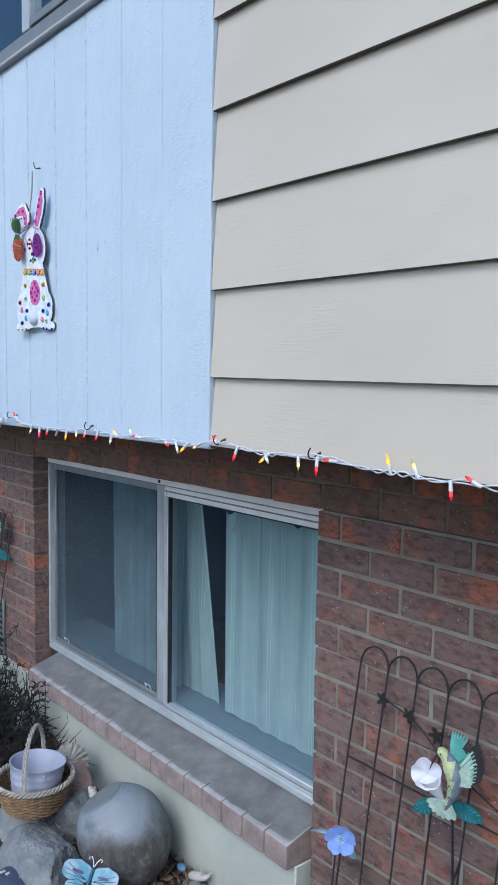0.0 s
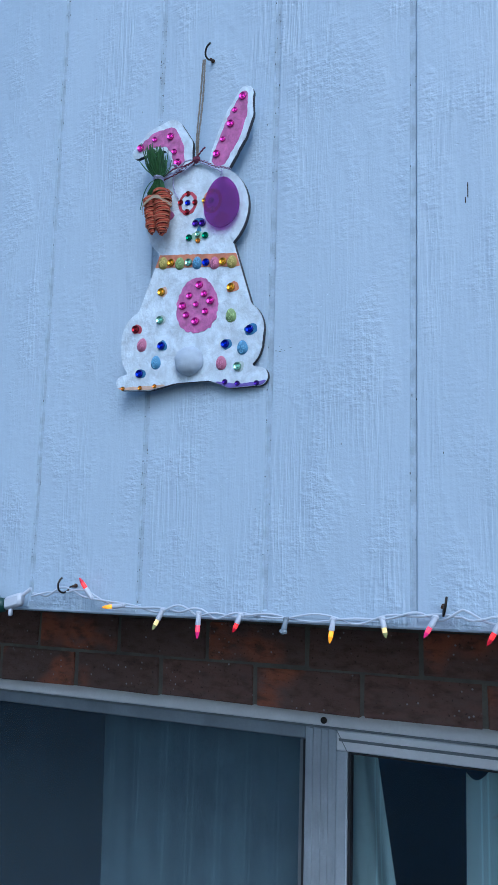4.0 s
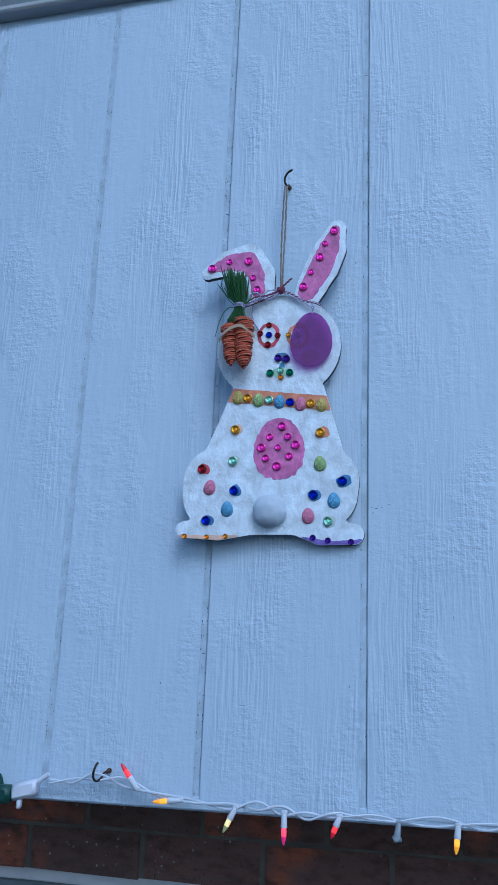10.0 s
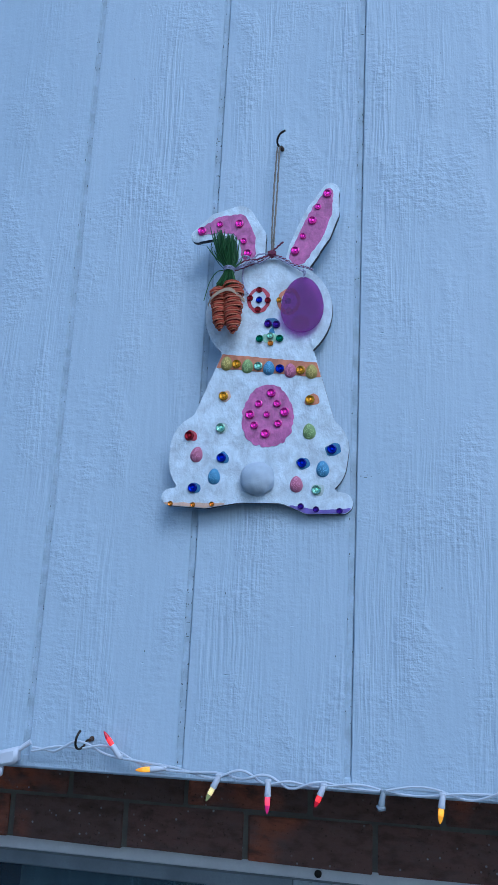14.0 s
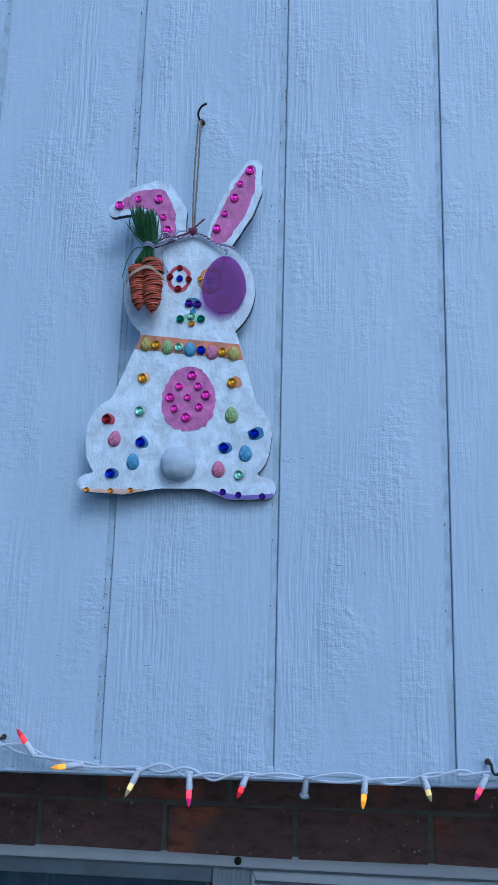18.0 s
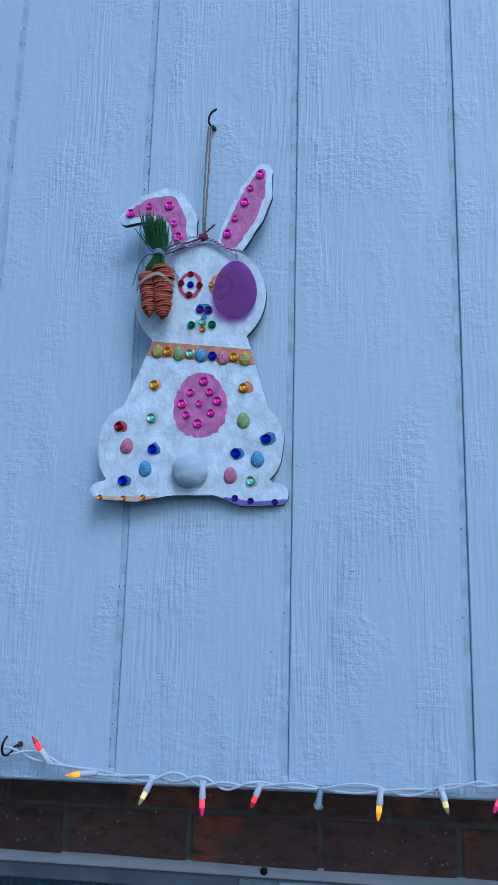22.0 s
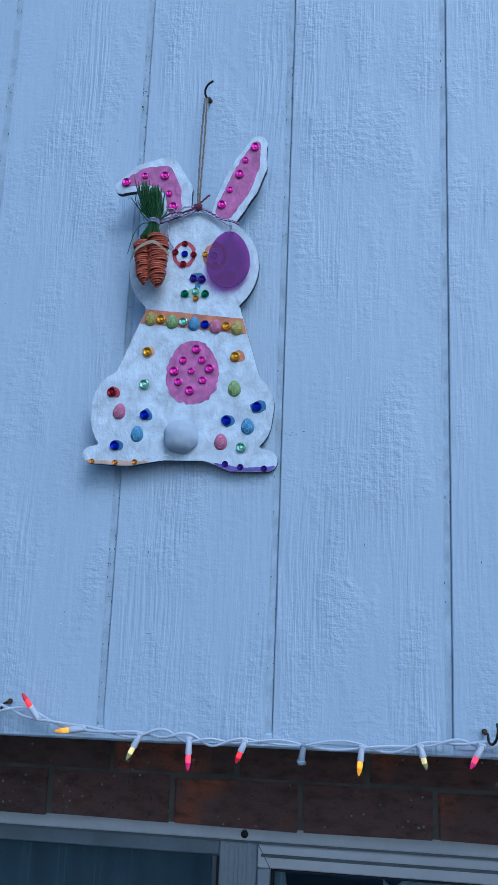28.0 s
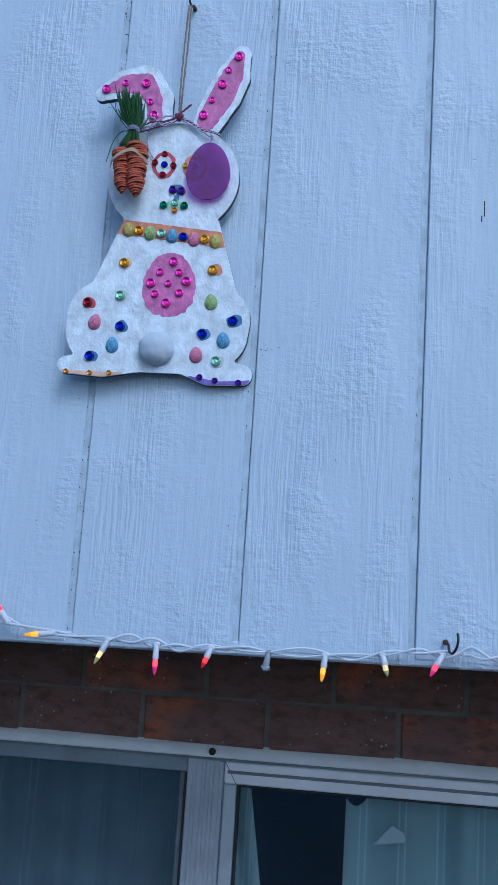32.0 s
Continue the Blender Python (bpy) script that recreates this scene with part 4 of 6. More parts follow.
twine([B(-.958, 1.974, .008), B(-.965, 1.955, .006), B(-.964, 1.938, .004), B(-.957, 1.925, .003)], (TWINE_A,), turns=8, name="loose_twine")
for k in range(3):
    twine([B(-.926, 1.978, .006), B(-.944, 1.976 - .006 * k, .010), B(-.962, 1.960 + .007 * k, .012), B(-.979, 1.952, .018)], (TWINE_A, TWINE_B)[k % 2:k % 2 + 1], turns=7 + k)
bm = bmesh.new()
blob(bm, B(-.927, 1.978, .006), (.006, .004, .0055), .3, 3, 3, 1)
part("knot", bm, TWINE_B, rabbit, "dark red knot of twine")
bm = bmesh.new()
for s in (-1, 1):
    pts = glide([Vector((-.9255 + s * .0015, -.0270, 2.1385)), Vector((-.9262 + s * .0022, -.0290, 2.075)), B(-.9265 + s * .0015, 2.01, .004), B(-.9265 + s * .001, 1.981, .003)], 40)
    pts = [p + Vector((.0003 * math.sin(k * 1.9), .0003 * math.cos(k * 1.9), 0)) for k, p in enumerate(pts)]
    tube(bm, pts, .0013, 6)
part("hanging_cord", bm, JUTE, rabbit, "doubled jute hanging cord")

# carrots in raffia
ROPE = [plain(name, c, .8, vary=.3, scale=240, bump=.8, grain=900, depth=.0008) for name, c in (("orange_rope", (.46, .078, .036)), ("tan_rope", (.58, .20, .105)), ("dark_red_rope", (.13, .012, .012)))]


def carrot(top, tip, girth, turns, phase):
    """A tapered dark red core wound with an orange and a thin tan rope strand."""
    def radius(s):
        return girth * (min(1, (s + .02) / .12) ** .5) * (1 - .40 * s) * (1 - max(0, s - .80) / .205) ** .55
    axis = Vector(tip) - Vector(top)
    side = Vector((1, 0, 0))
    out = axis.cross(side).normalized()
    side = out.cross(axis).normalized()
    bm = bmesh.new()
    tube(bm, [Vector(top) + axis * s for s in (.01, .2, .4, .6, .8, .92, .99)], .01, 12, [max(.0012, radius(s) * .80) for s in (.01, .2, .4, .6, .8, .92, .99)])
    body = part("carrot", bm, ROPE[2], rabbit, "striped orange rope carrot", angle=60)
    for strand, thick in ((0, .0018), (1, .0009)):
        bm = bmesh.new()
        line, width = [], []
        for k in range(turns * 18 + 1):
            s = k / (turns * 18)
            a = 2 * math.pi * turns * s + phase
            u = min(1, max(0, s + strand * .5 / turns))
            r = max(.0004, radius(u) - thick * .6) * (1 + .09 * math.sin(a * 2.3 + phase) + .05 * math.sin(a * .37)) + (.0009 if strand else 0)
            line.append(Vector(top) + axis * u + r * (math.cos(a) * side + math.sin(a) * out))
            width.append(thick * (1 if u < .93 else .6) * (1 + .15 * math.sin(a * 1.7)))
        tube(bm, line, thick, 6, width)
        part("rope_strand", bm, ROPE[strand], body, angle=80)


carrot(B(-.9935, 1.928, .020), B(-.9880, 1.868, .024), .0110, 11, .4)
carrot(B(-.9745, 1.936, .020), B(-.9700, 1.863, .026), .0142, 12, 2.1)
n = Nodes("dark_green_raffia")
blade = n.put("ShaderNodeNewGeometry").outputs["Random Per Island"]
col = n.mix(blade, (.010, .042, .016), (.075, .20, .060))
GREENS = n.set(Base_Color=n.mix(n.spread(n.noise(n.place(), 300, 2), .35, .7), col, (.035, .11, .03)), Roughness=.6)
bm = bmesh.new()
rnd = random.Random(5)
for k in range(140):
    a, b = rnd.uniform(-1, 1), rnd.uniform(-1, 1)
    base = B(-.9815 + .0135 * a, 1.926 + .006 * rnd.random(), .022 + .009 * b)
    neck = B(-.9795 + .0048 * a, 1.951, .022 + .0045 * b)
    tip = B(-.9850 + .0145 * a + rnd.gauss(0, .0040), 2.003 - .034 * rnd.random() ** 2 - .007 * a, .021 + .011 * b)
    mid = neck + (tip - neck) * .5 + Vector((.0030 * a + rnd.uniform(-.001, .001), -.002 * b, 0))
    tube(bm, glide([base, neck, mid, tip], 8), .0009, 3, [.0010, .0011, .0010, .0010, .0011, .0011, .0010, .0008, .0005])
part("raffia_top", bm, GREENS, rabbit, "tied tuft of dark green raffia", kind="stuff")
bm = bmesh.new()
for pts in ([B(-.981, 1.951, .018), B(-.996, 1.953, .016), B(-1.006, 1.938, .018), B(-1.013, 1.912, .018)], [B(-.985, 1.952, .018), B(-.998, 1.967, .016), B(-1.007, 1.985, .016), B(-1.006, 1.996, .016)], [B(-.976, 1.954, .018), B(-.966, 1.962, .018), B(-.962, 1.980, .016)]):
    tube(bm, glide(pts, 12), .0006, 4)
part("loose_strand", bm, GREENS, rabbit)
bm = bmesh.new()
for k in range(3):
    ring = [B(-.9795 + .0068 * math.cos(a), 1.9490 + .0020 * k + .001 * math.sin(a), .022 + .0070 * math.sin(a)) for a in (2 * math.pi * i / 16 for i in range(17))]
    tube(bm, ring, .0009, 5)
part("tie_thread", bm, TWINE_A, rabbit)
bm = bmesh.new()
lines = []
for s in (-.0022, .0022):
    lines.append(glide([B(-1.0055, 1.903 + s, .024), B(-.998, 1.908 + s, .0345), B(-.985, 1.916 + s, .0365), B(-.971, 1.917 + s, .0370), B(-.9570, 1.908 + s, .022)], 24))
for p, q, r, s in zip(lines[0], lines[0][1:], lines[1], lines[1][1:]):
    bm.faces.new([bm.verts.new(c) for c in (p, q, s, r)])
bmesh.ops.remove_doubles(bm, verts=bm.verts, dist=1e-6)
bmesh.ops.solidify(bm, geom=bm.faces[:], thickness=.0007)
part("rubber_band", bm, plain("tan_rubber_band", (.40, .30, .20), .6), rabbit, "tan band round both carrots")


# ---- hooks, string of lights, nails ----
def cup_hook(x, z, label, radius=.0120, swing=0.0, bent=()):
    """Three quarters of a ring standing out of the wall on a screwed shank."""
    ob = thing("cup_hook", (x, 0, z), label, "hook", "hooks along the wall")
    bm = bmesh.new()
    tube(bm, [(x, .004, z), (x, -.009, z - .001)], .0021, 8)
    lathe(bm, [(.0031, 0), (.0031, .0015), (0, .0018)], (x, -.0008, z), 12, Matrix.Rotation(radians(90), 3, "X"))
    part("shank", bm, RUST, ob, "rusty threaded shank")
    bm = bmesh.new()
    pts = [Vector((x, -.008, z - .001))]
    for k in range(13):
        a = radians(200 + k * 215 / 12)
        pts.append(Vector((x + .002 * math.sin(a), -.0225 + radius * math.cos(a) * -1, z + .002 + radius * math.sin(a))))
    pts = [Vector((x + (p.x - x) - p.y * math.sin(swing), p.y * math.cos(swing), p.z)) for p in pts]
    if bent:
        pts = [Vector((x + a, b, z + c)) for a, b, c in bent]
    tube(bm, glide(pts, 44), .0015, 7)
    part("loop", bm, HOOK_METAL, ob)


cup_hook(-.9255, 2.1515, "dark metal cup hook holding the rabbit ornament", bent=((0, -.006, 0), (-.0016, -.012, -.0030), (-.0040, -.016, .0006), (-.0032, -.019, .0062), (.0010, -.022, .0112), (.0082, -.025, .0134)))
for x, z, swing in ((-1.132, 1.3545, -.2), (-.578, 1.3530, .28), (.066, 1.3625, 0), (.383, 1.3600, 0)):
    cup_hook(x, z, "dark metal cup hook holding the string of lights", .0120, swing)

lights = thing("string_lights", (-.3, -.018, 1.335), "lit string of small coloured bulbs on white twisted cord", "string lights")
BULBS = {"red": lit("red_bulb", (.95, .03, .03), 1.0), "pink": lit("pink_bulb", (.95, .06, .10), 1.0), "yellow": lit("yellow_bulb", (1.0, .38, .02), .95), "pale": lit("pale_yellow_bulb", (.85, .60, .22), .8), "clear": lit("clear_bulb", (.65, .62, .42), .7), "off": plain("unlit_bulb", (.40, .46, .52), .15, Transmission_Weight=.5)}
TIPS = {name: lit(name + "_bulb_tip", c, p) for name, c, p in (("red", (.60, .01, .03), .30), ("pink", (.65, .02, .16), .42), ("yellow", (.90, .34, .01), .55), ("pale", (.34, .34, .13), .25), ("clear", (.36, .38, .26), .22))}
# base and tip of every lamp in millimetres along the wall and up
LAMPS = ((-1087, 1339, -1108, 1367, "red"), (-1031, 1331, -1064, 1327, "yellow"), (-963, 1328, -976, 1301, "pale"), (-905, 1327, -904, 1294, "pink"), (-841, 1328, -850, 1306, "red"), (-775, 1327, -777, 1313, "off"), (-711, 1330, -714, 1302, "yellow"), (-648, 1335, -642, 1314, "pale"), (-583, 1340, -596, 1317, "pink"),
         (-509, 1340, -524, 1313, "red"), (-434, 1336, -438, 1310, "clear"), (-404, 1335, -422, 1352, "yellow"), (-325, 1343, -333, 1366, "clear"), (-285, 1340, -318, 1345, "red"), (-160, 1340, -138, 1330, "red"), (-112, 1342, -96, 1316, "clear"), (-60, 1343, -88, 1321, "yellow"), (-8, 1348, -36, 1333, "pale"),
         (58, 1352, 46, 1372, "red"), (136, 1351, 124, 1318, "red"), (232, 1346, 248, 1326, "clear"), (243, 1345, 217, 1325, "yellow"), (338, 1350, 343, 1322, "pale"), (394, 1352, 395, 1316, "red"), (446, 1350, 414, 1351, "red"), (585, 1342, 578, 1377, "yellow"), (647, 1342, 636, 1375, "pale"), (717, 1342, 723, 1311, "red"), (775, 1342, 748, 1357, "red"), (868, 1343, 864, 1314, "yellow"), (950, 1344, 956, 1314, "red"))
nodes_x = sorted([(a * MM, b * MM + .001) for a, b, *_ in LAMPS] + [(-1.150, 1.347), (-1.205, 1.338), (-.552, 1.346), (.042, 1.356), (.366, 1.352), (1.05, 1.346), (1.6, 1.340)])
spine = []
for (a, b), (c, d) in zip(nodes_x, nodes_x[1:]):
    if c - a < .008:
        continue
    m = max(2, int((c - a) / .004))
    for k in range(m):
        s = k / m
        spine.append(Vector((a + (c - a) * s, -.016 - .002 * math.sin(a * 90), b + (d - b) * s + .003 * math.sin(s * math.pi) * math.sin(a * 37))))
for s in range(2):
    bm = bmesh.new()
    out = []
    for p in spine:
        a = p.x / .085 * 2 * math.pi + s * math.pi + 1.6 * math.sin(p.x * 21)
        out.append(p + Vector((0, -.0028 * math.cos(a), (.0034 + .0016 * math.sin(p.x * 33 + s)) * math.sin(a))))
    tube(bm, out, .0015, 6)
    part("cord", bm, WHITE_CORD, lights, "white twisted cord")
for a, b, c, d, kind in LAMPS:
    base, tip = Vector((a * MM, -.020, b * MM)), Vector((c * MM, -.024, d * MM))
    way = (tip - base).normalized()
    tip = base + way * max((tip - base).length, .023 if kind != "off" else .007)
    long = (tip - base).length
    turn = way.to_track_quat("Z", "Y").to_matrix()
    bm = bmesh.new()
    sock = long * .47 if kind != "off" else long
    lathe(bm, [(.0024, -.002), (.0031, .001), (.0034, sock * .5), (.0039, sock * .93), (.0034, sock), (0, sock)], base, 12, turn)
    box(bm, base.x - .0036, base.x + .0036, base.y - .0026, base.y + .0026, base.z - .002, base.z + .003, .001)
    socket = part("socket", bm, WHITE_SOCKET if kind != "off" else BULBS["off"], lights, "white plastic lamp socket")
    if kind == "off":
        bm = bmesh.new()
        blob(bm, tip + way * .001, (.0050, .0034, .0038), .45, 260.0, 2, 5)
        part("bulb", bm, BULBS["off"], socket, "unlit clear broken bulb")
    else:
        bm = bmesh.new()
        rest = long - sock
        lathe(bm, [(.0029, -.001), (.0031, rest * .25), (.0029, rest * .5), (.0025, rest * .68), (.0014, rest * .9), (.0006, rest * 1.0), (0, rest * 1.03)], base + way * sock, 10, turn)
        for f in bm.faces:
            f.material_index = 1 if (f.calc_center_median() - base).dot(way) > sock + rest * .56 else 0
        part("bulb", bm, [BULBS[kind], TIPS[kind]], socket, "glowing %s bulb" % {"pale": "pale yellow", "clear": "clear"}.get(kind, kind))
plug = thing("extension_plug", (-1.262, -.02, 1.318), "dark green extension cord plug joined to a white plug", "plug")
bm = bmesh.new()
box(bm, -1.274, -1.252, -.030, -.010, 1.309, 1.331, .005)
tube(bm, glide([(-1.268, -.019, 1.329), (-1.272, -.021, 1.341), (-1.284, -.021, 1.344), (-1.296, -.019, 1.338), (-1.32, -.017, 1.336), (-1.42, -.015, 1.333)], 24), .0030, 8)
part("green_plug", bm, GREEN_PLUG, plug, "dark green moulded plug and cord")
bm = bmesh.new()
box(bm, -1.2515, -1.218, -.028, -.012, 1.317, 1.337, .004)
box(bm, -1.244, -1.238, -.024, -.016, 1.306, 1.318, .002)
tube(bm, [(-1.219, -.019, 1.333), (-1.206, -.017, 1.339)], .0034, 8)
for v in bm.verts:
    v.co.z += .28 * (v.co.x + 1.235)
part("white_plug", bm, WHITE_SOCKET, plug, "white moulded plug")

nails = thing("nail_marks", (-.9, 0, 1.4), "small painted-over nail rings and heads in the panel", "nails")
rnd = random.Random(11)
for k in range(11):
    for off in (.024, .082) if k % 2 else (.018,):
        x, z = groove(k) + off - .002 * (k % 3), 1.376 + .011 * (groove(k) + 1.1) + rnd.uniform(-.003, .003)
        bm = bmesh.new()
        ring = [(x + .0044 * math.cos(a), .0002, z + .0044 * math.sin(a)) for a in (radians(20 + 250 * i / 14) for i in range(15))]
        tube(bm, ring, .0006, 5)
        part("nail_ring", bm, PANEL, nails)
for k in range(1, 9):
    for z in (1.66, 1.95, 2.18, 2.42):
        x = groove(k) + rnd.choice((-.008, .008))
        bm = bmesh.new()
        lathe(bm, [(.0022, 0), (.0018, .0005), (0, .0006)], (x, 0.0, z + rnd.uniform(-.03, .03)), 9, Matrix.Rotation(radians(90), 3, "X"))
        part("nail_head", bm, PANEL, nails)
bm = bmesh.new()
for k in range(300):
    w, h, y = rnd.uniform(.0002, .0005), rnd.uniform(.0003, .0013), -.0003
    if k < 260:
        row = rnd.choice((4, 4, 5, 5, 5, 5, 5, 6, 6, 7, 3))
        x, z = groove(row) + rnd.choice((-.0036, -.0030, .0020, .0028)) + rnd.gauss(0, .0007), rnd.choice((1.40, 1.52, 1.63, 1.78, 1.93, 2.06, 2.17, 2.20, 2.33, 2.46)) + rnd.gauss(0, .030)
        y = .0024 if abs(x - groove(row)) < .0034 else -.0003
    else:
        x, z = rnd.uniform(-1.7, -.02), rnd.uniform(1.36, 2.5)
    box(bm, x - w, x + w, y, y + .0009, z - h, z + h)
for k in range(18):
    # short cracks in the paint across a groove
    x, z = groove(rnd.choice((4, 5, 5, 5, 6, 6, 7))) - .001, rnd.uniform(1.45, 2.5)
    box(bm, x - rnd.uniform(.001, .0026), x + rnd.uniform(.001, .0026), .0024, .0036, z - .0003, z + .0003)
for x, z, h in ((-.545, 1.871, .010), (-.503, 1.874, .004), (-.548, 1.858, .004)):
    # scratches through the paint
    box(bm, x - .0007, x + .0007, -.0003, .0006, z - h, z + h)
for x, z, w in ((-.808, 1.6870, .0012), (-.802, 1.6855, .0018), (-.795, 1.6865, .0008), (-.800, 1.6885, .0007), (-.786, 1.6900, .0012), (-.806, 1.6795, .0007), (-.803, 1.6925, .0006)):
    box(bm, x - w, x + w, -.0003, .0006, z - .0003, z + .0003)
part("dirt_specks", bm, BLACK_WIRE, None, "tiny dark chips and dirt specks along panel grooves", category="dirt", kind="stuff")

# ---- garden bed ----
WICKER = plain("brown_wicker", (.235, .150, .080), .75, vary=.4, scale=60, bump=.5, grain=300)
WICKER_GREY = plain("weathered_grey_wicker", (.36, .335, .31), .8, vary=.3, scale=60)
TIN = plain("white_enamelled_pail", (.38, .41, .53), .4, vary=.08)
CLAY_GREY = Nodes("weathered_grey_clay")
w0 = CLAY_GREY.place(local=True)
tone = CLAY_GREY.noise(w0, 9, 5, .65, .5)
spots = CLAY_GREY.noise(w0, 34, 4, .7)
# Bluish top paints in sky light; mottled dark lower part mixes shade and stains.
col = CLAY_GREY.mix(CLAY_GREY.spread(tone, .35, .65), (.165, .198, .232), (.225, .262, .302))
low = CLAY_GREY.math("ADD", CLAY_GREY.put("ShaderNodeSeparateXYZ", Vector=w0).outputs["Z"], CLAY_GREY.math("MULTIPLY", tone, .16))
shade_stain = CLAY_GREY.noise(CLAY_GREY.place(1, 1, .45, True), 26, 4, .65, .4)
col = CLAY_GREY.mix(CLAY_GREY.math("MULTIPLY", CLAY_GREY.spread(low, .345, .265), CLAY_GREY.spread(shade_stain, .35, .6, .60, 1)), col, (.058, .051, .046))
col = CLAY_GREY.mix(CLAY_GREY.spread(spots, .56, .68, 0, .60), col, (.25, .215, .180))
CLAY_GREY.bump(spots, .35, .003)
CLAY_GREY = CLAY_GREY.set(Base_Color=col, Roughness=.62)
SHELL = plain("pale_sea_shell", (.48, .47, .45), .6, vary=.2, scale=60)
LEAF_DRY = plain("dry_brown_leaf", (.13, .085, .055), .85, vary=.5, scale=60)
TWIG = plain("dark_dead_twig", (.012, .010, .009), .9, vary=.4, scale=90)

# round grey jar with a flat closed mouth, lying tilted
jar = thing("clay_jar", (-.643, .135, -.150), "round weathered grey clay jar lying tilted on the soil", "jar")
R = .147
prof = []
for k in range(33):
    a = radians(-90 + k * (148 / 32))
    prof.append((max(1e-7, R * math.cos(a) * (1 + .03 * math.sin(a))), R * 1.12 * math.sin(a)))
neck = prof[-1]
prof[0] = (0, prof[0][1])
lean = Matrix.Rotation(radians(-24), 3, "Y") @ Matrix.Rotation(radians(22), 3, "X")
JAR_AT = (-.630, .135, .012)
bm = bmesh.new()
lathe(bm, prof + [(neck[0] - .001, neck[1] + .003), (neck[0] - .006, neck[1] + .004), (0, neck[1] + .004)], JAR_AT, 56, lean)
for v in bm.verts:
    v.co += (v.co - Vector(JAR_AT)).normalized() * .003 * noise.noise(v.co * 9)
part("body", bm, CLAY_GREY, jar, angle=50)
bm = bmesh.new()
lathe(bm, [(0, neck[1] + .0045), (neck[0] - .008, neck[1] + .0045), (neck[0] - .010, neck[1] + .007), (neck[0] - .016, neck[1] + .0075), (0, neck[1] + .0065)], JAR_AT, 40, lean)
part("mouth", bm, plain("pale_grey_clay_mouth", (.17, .19, .20), .6, vary=.15, scale=20), jar, "flat pale grey closed mouth", angle=40)


def rock(x, y, z, radii, mat, seed, label, detail=4):
    rnd, bm = random.Random(seed), bmesh.new()
    cuts = [(Vector((rnd.gauss(0, 1), rnd.gauss(0, 1), rnd.gauss(0, .8))).normalized(), rnd.uniform(.62, .92)) for _ in range(15)]
    for v in bmesh.ops.create_icosphere(bm, subdivisions=5, radius=1.0)["verts"]:
        p = v.co.normalized()
        for way, far in cuts:
            over = p.dot(way) - far
            if over > 0:
                p = p - way * over * .95
        p *= 1 + .05 * noise.noise(p * 3.1 + Vector((seed, 0, 0))) + .022 * noise.noise(p * 11 + Vector((0, seed, 0)))
        v.co = Vector((x, y, z)) + Vector((p.x * radii[0], p.y * radii[1], p.z * radii[2])) * 1.12
    part("rock", bm, mat, None, label, angle=55, category="rock", group="rocks in the garden bed")


rock(-.80, -.085, -.095, (.185, .125, .088), STONE, 3, "large pale grey angular rock on the soil")
rock(-.975, .130, -.085, (.10, .09, .115), STONE, 5, "grey rock beside the clay jar")
rock(-1.035, .165, -.04, (.075, .075, .13), STONE_RED, 8, "reddish upright rock behind the basket")
rock(-1.05, .0, -.10, (.14, .12, .11), STONE, 12, "grey rock under the wicker basket")
rock(-1.62, .24, -.01, (.07, .05, .06), STONE, 15, "small mossy rock by the dead plants")
rock(-.46, .30, -.145, (.05, .035, .025), STONE, 17, "small flat pale stone on leaf litter")

# basket with pail
BX, BY, BZ = -1.000, -.010, .000
basket = thing("wicker_basket", (BX, BY, BZ), "round wicker basket with a tall looped handle", "basket")
levels, spokes = 15, 30
bm = bmesh.new()
for k in range(levels):
    s = k / (levels - 1)
    rad = .098 + .030 * s ** .8
    z = BZ + .006 + .088 * s
    ring = []
    for i in range(spokes * 4 + 1):
        a = 2 * math.pi * i / (spokes * 4)
        r = rad + .0042 * math.cos(spokes / 2 * a * 1.0 + (math.pi if k % 2 else 0))
        ring.append((BX + r * math.cos(a), BY + r * math.sin(a), z))
    tube(bm, ring, .0036, 6)
part("weave", bm, WICKER, basket, "woven brown willow wall")
for i in range(spokes):
    a = 2 * math.pi * i / spokes
    bm = bmesh.new()
    tube(bm, [(BX + .097 * math.cos(a), BY + .097 * math.sin(a), BZ), (BX + .128 * math.cos(a), BY + .128 * math.sin(a), BZ + .100)], .0032, 5)
    part("stake", bm, WICKER, basket)
bm = bmesh.new()
for s in range(3):
    ring = []
    for i in range(97):
        a = 2 * math.pi * i / 96
        b = 17 * a + s * 2 * math.pi / 3
        r = .131 + .006 * math.cos(b)
        ring.append((BX + r * math.cos(a), BY + r * math.sin(a), BZ + .103 + .007 * math.sin(b)))
    tube(bm, ring, .0043, 6)
part("braided_rim", bm, WICKER_GREY, basket, "pale braided rim")
bm = bmesh.new()
lathe(bm, [(0, 0), (.097, 0), (.097, .008), (0, .008)], (BX, BY, BZ - .001), 24)
part("base", bm, WICKER, basket)
bm = bmesh.new()
for s in range(3):
    pts = []
    for i in range(61):
        t = i / 60
        a = math.pi * t
        b = t * 14 * math.pi + s * 2 * math.pi / 3
        out = Vector((math.cos(a) * .6, math.cos(a) * .8, math.sin(a) * .0))
        c = Vector((BX, BY, BZ + .10)) + Vector((.125 * math.cos(a) * .77, -.125 * math.cos(a) * .64, .175 * math.sin(a) ** .75))
        pts.append(c + Vector((.0040 * math.cos(b), .0040 * math.cos(b), .0040 * math.sin(b))))
    tube(bm, pts, .0036, 6)
part("handle", bm, WICKER_GREY, basket, "tall twisted grey handle")
pail = thing("pail", (BX, BY, BZ + .01), "small white enamelled pail standing inside the wicker basket", "pail")
bm = bmesh.new()
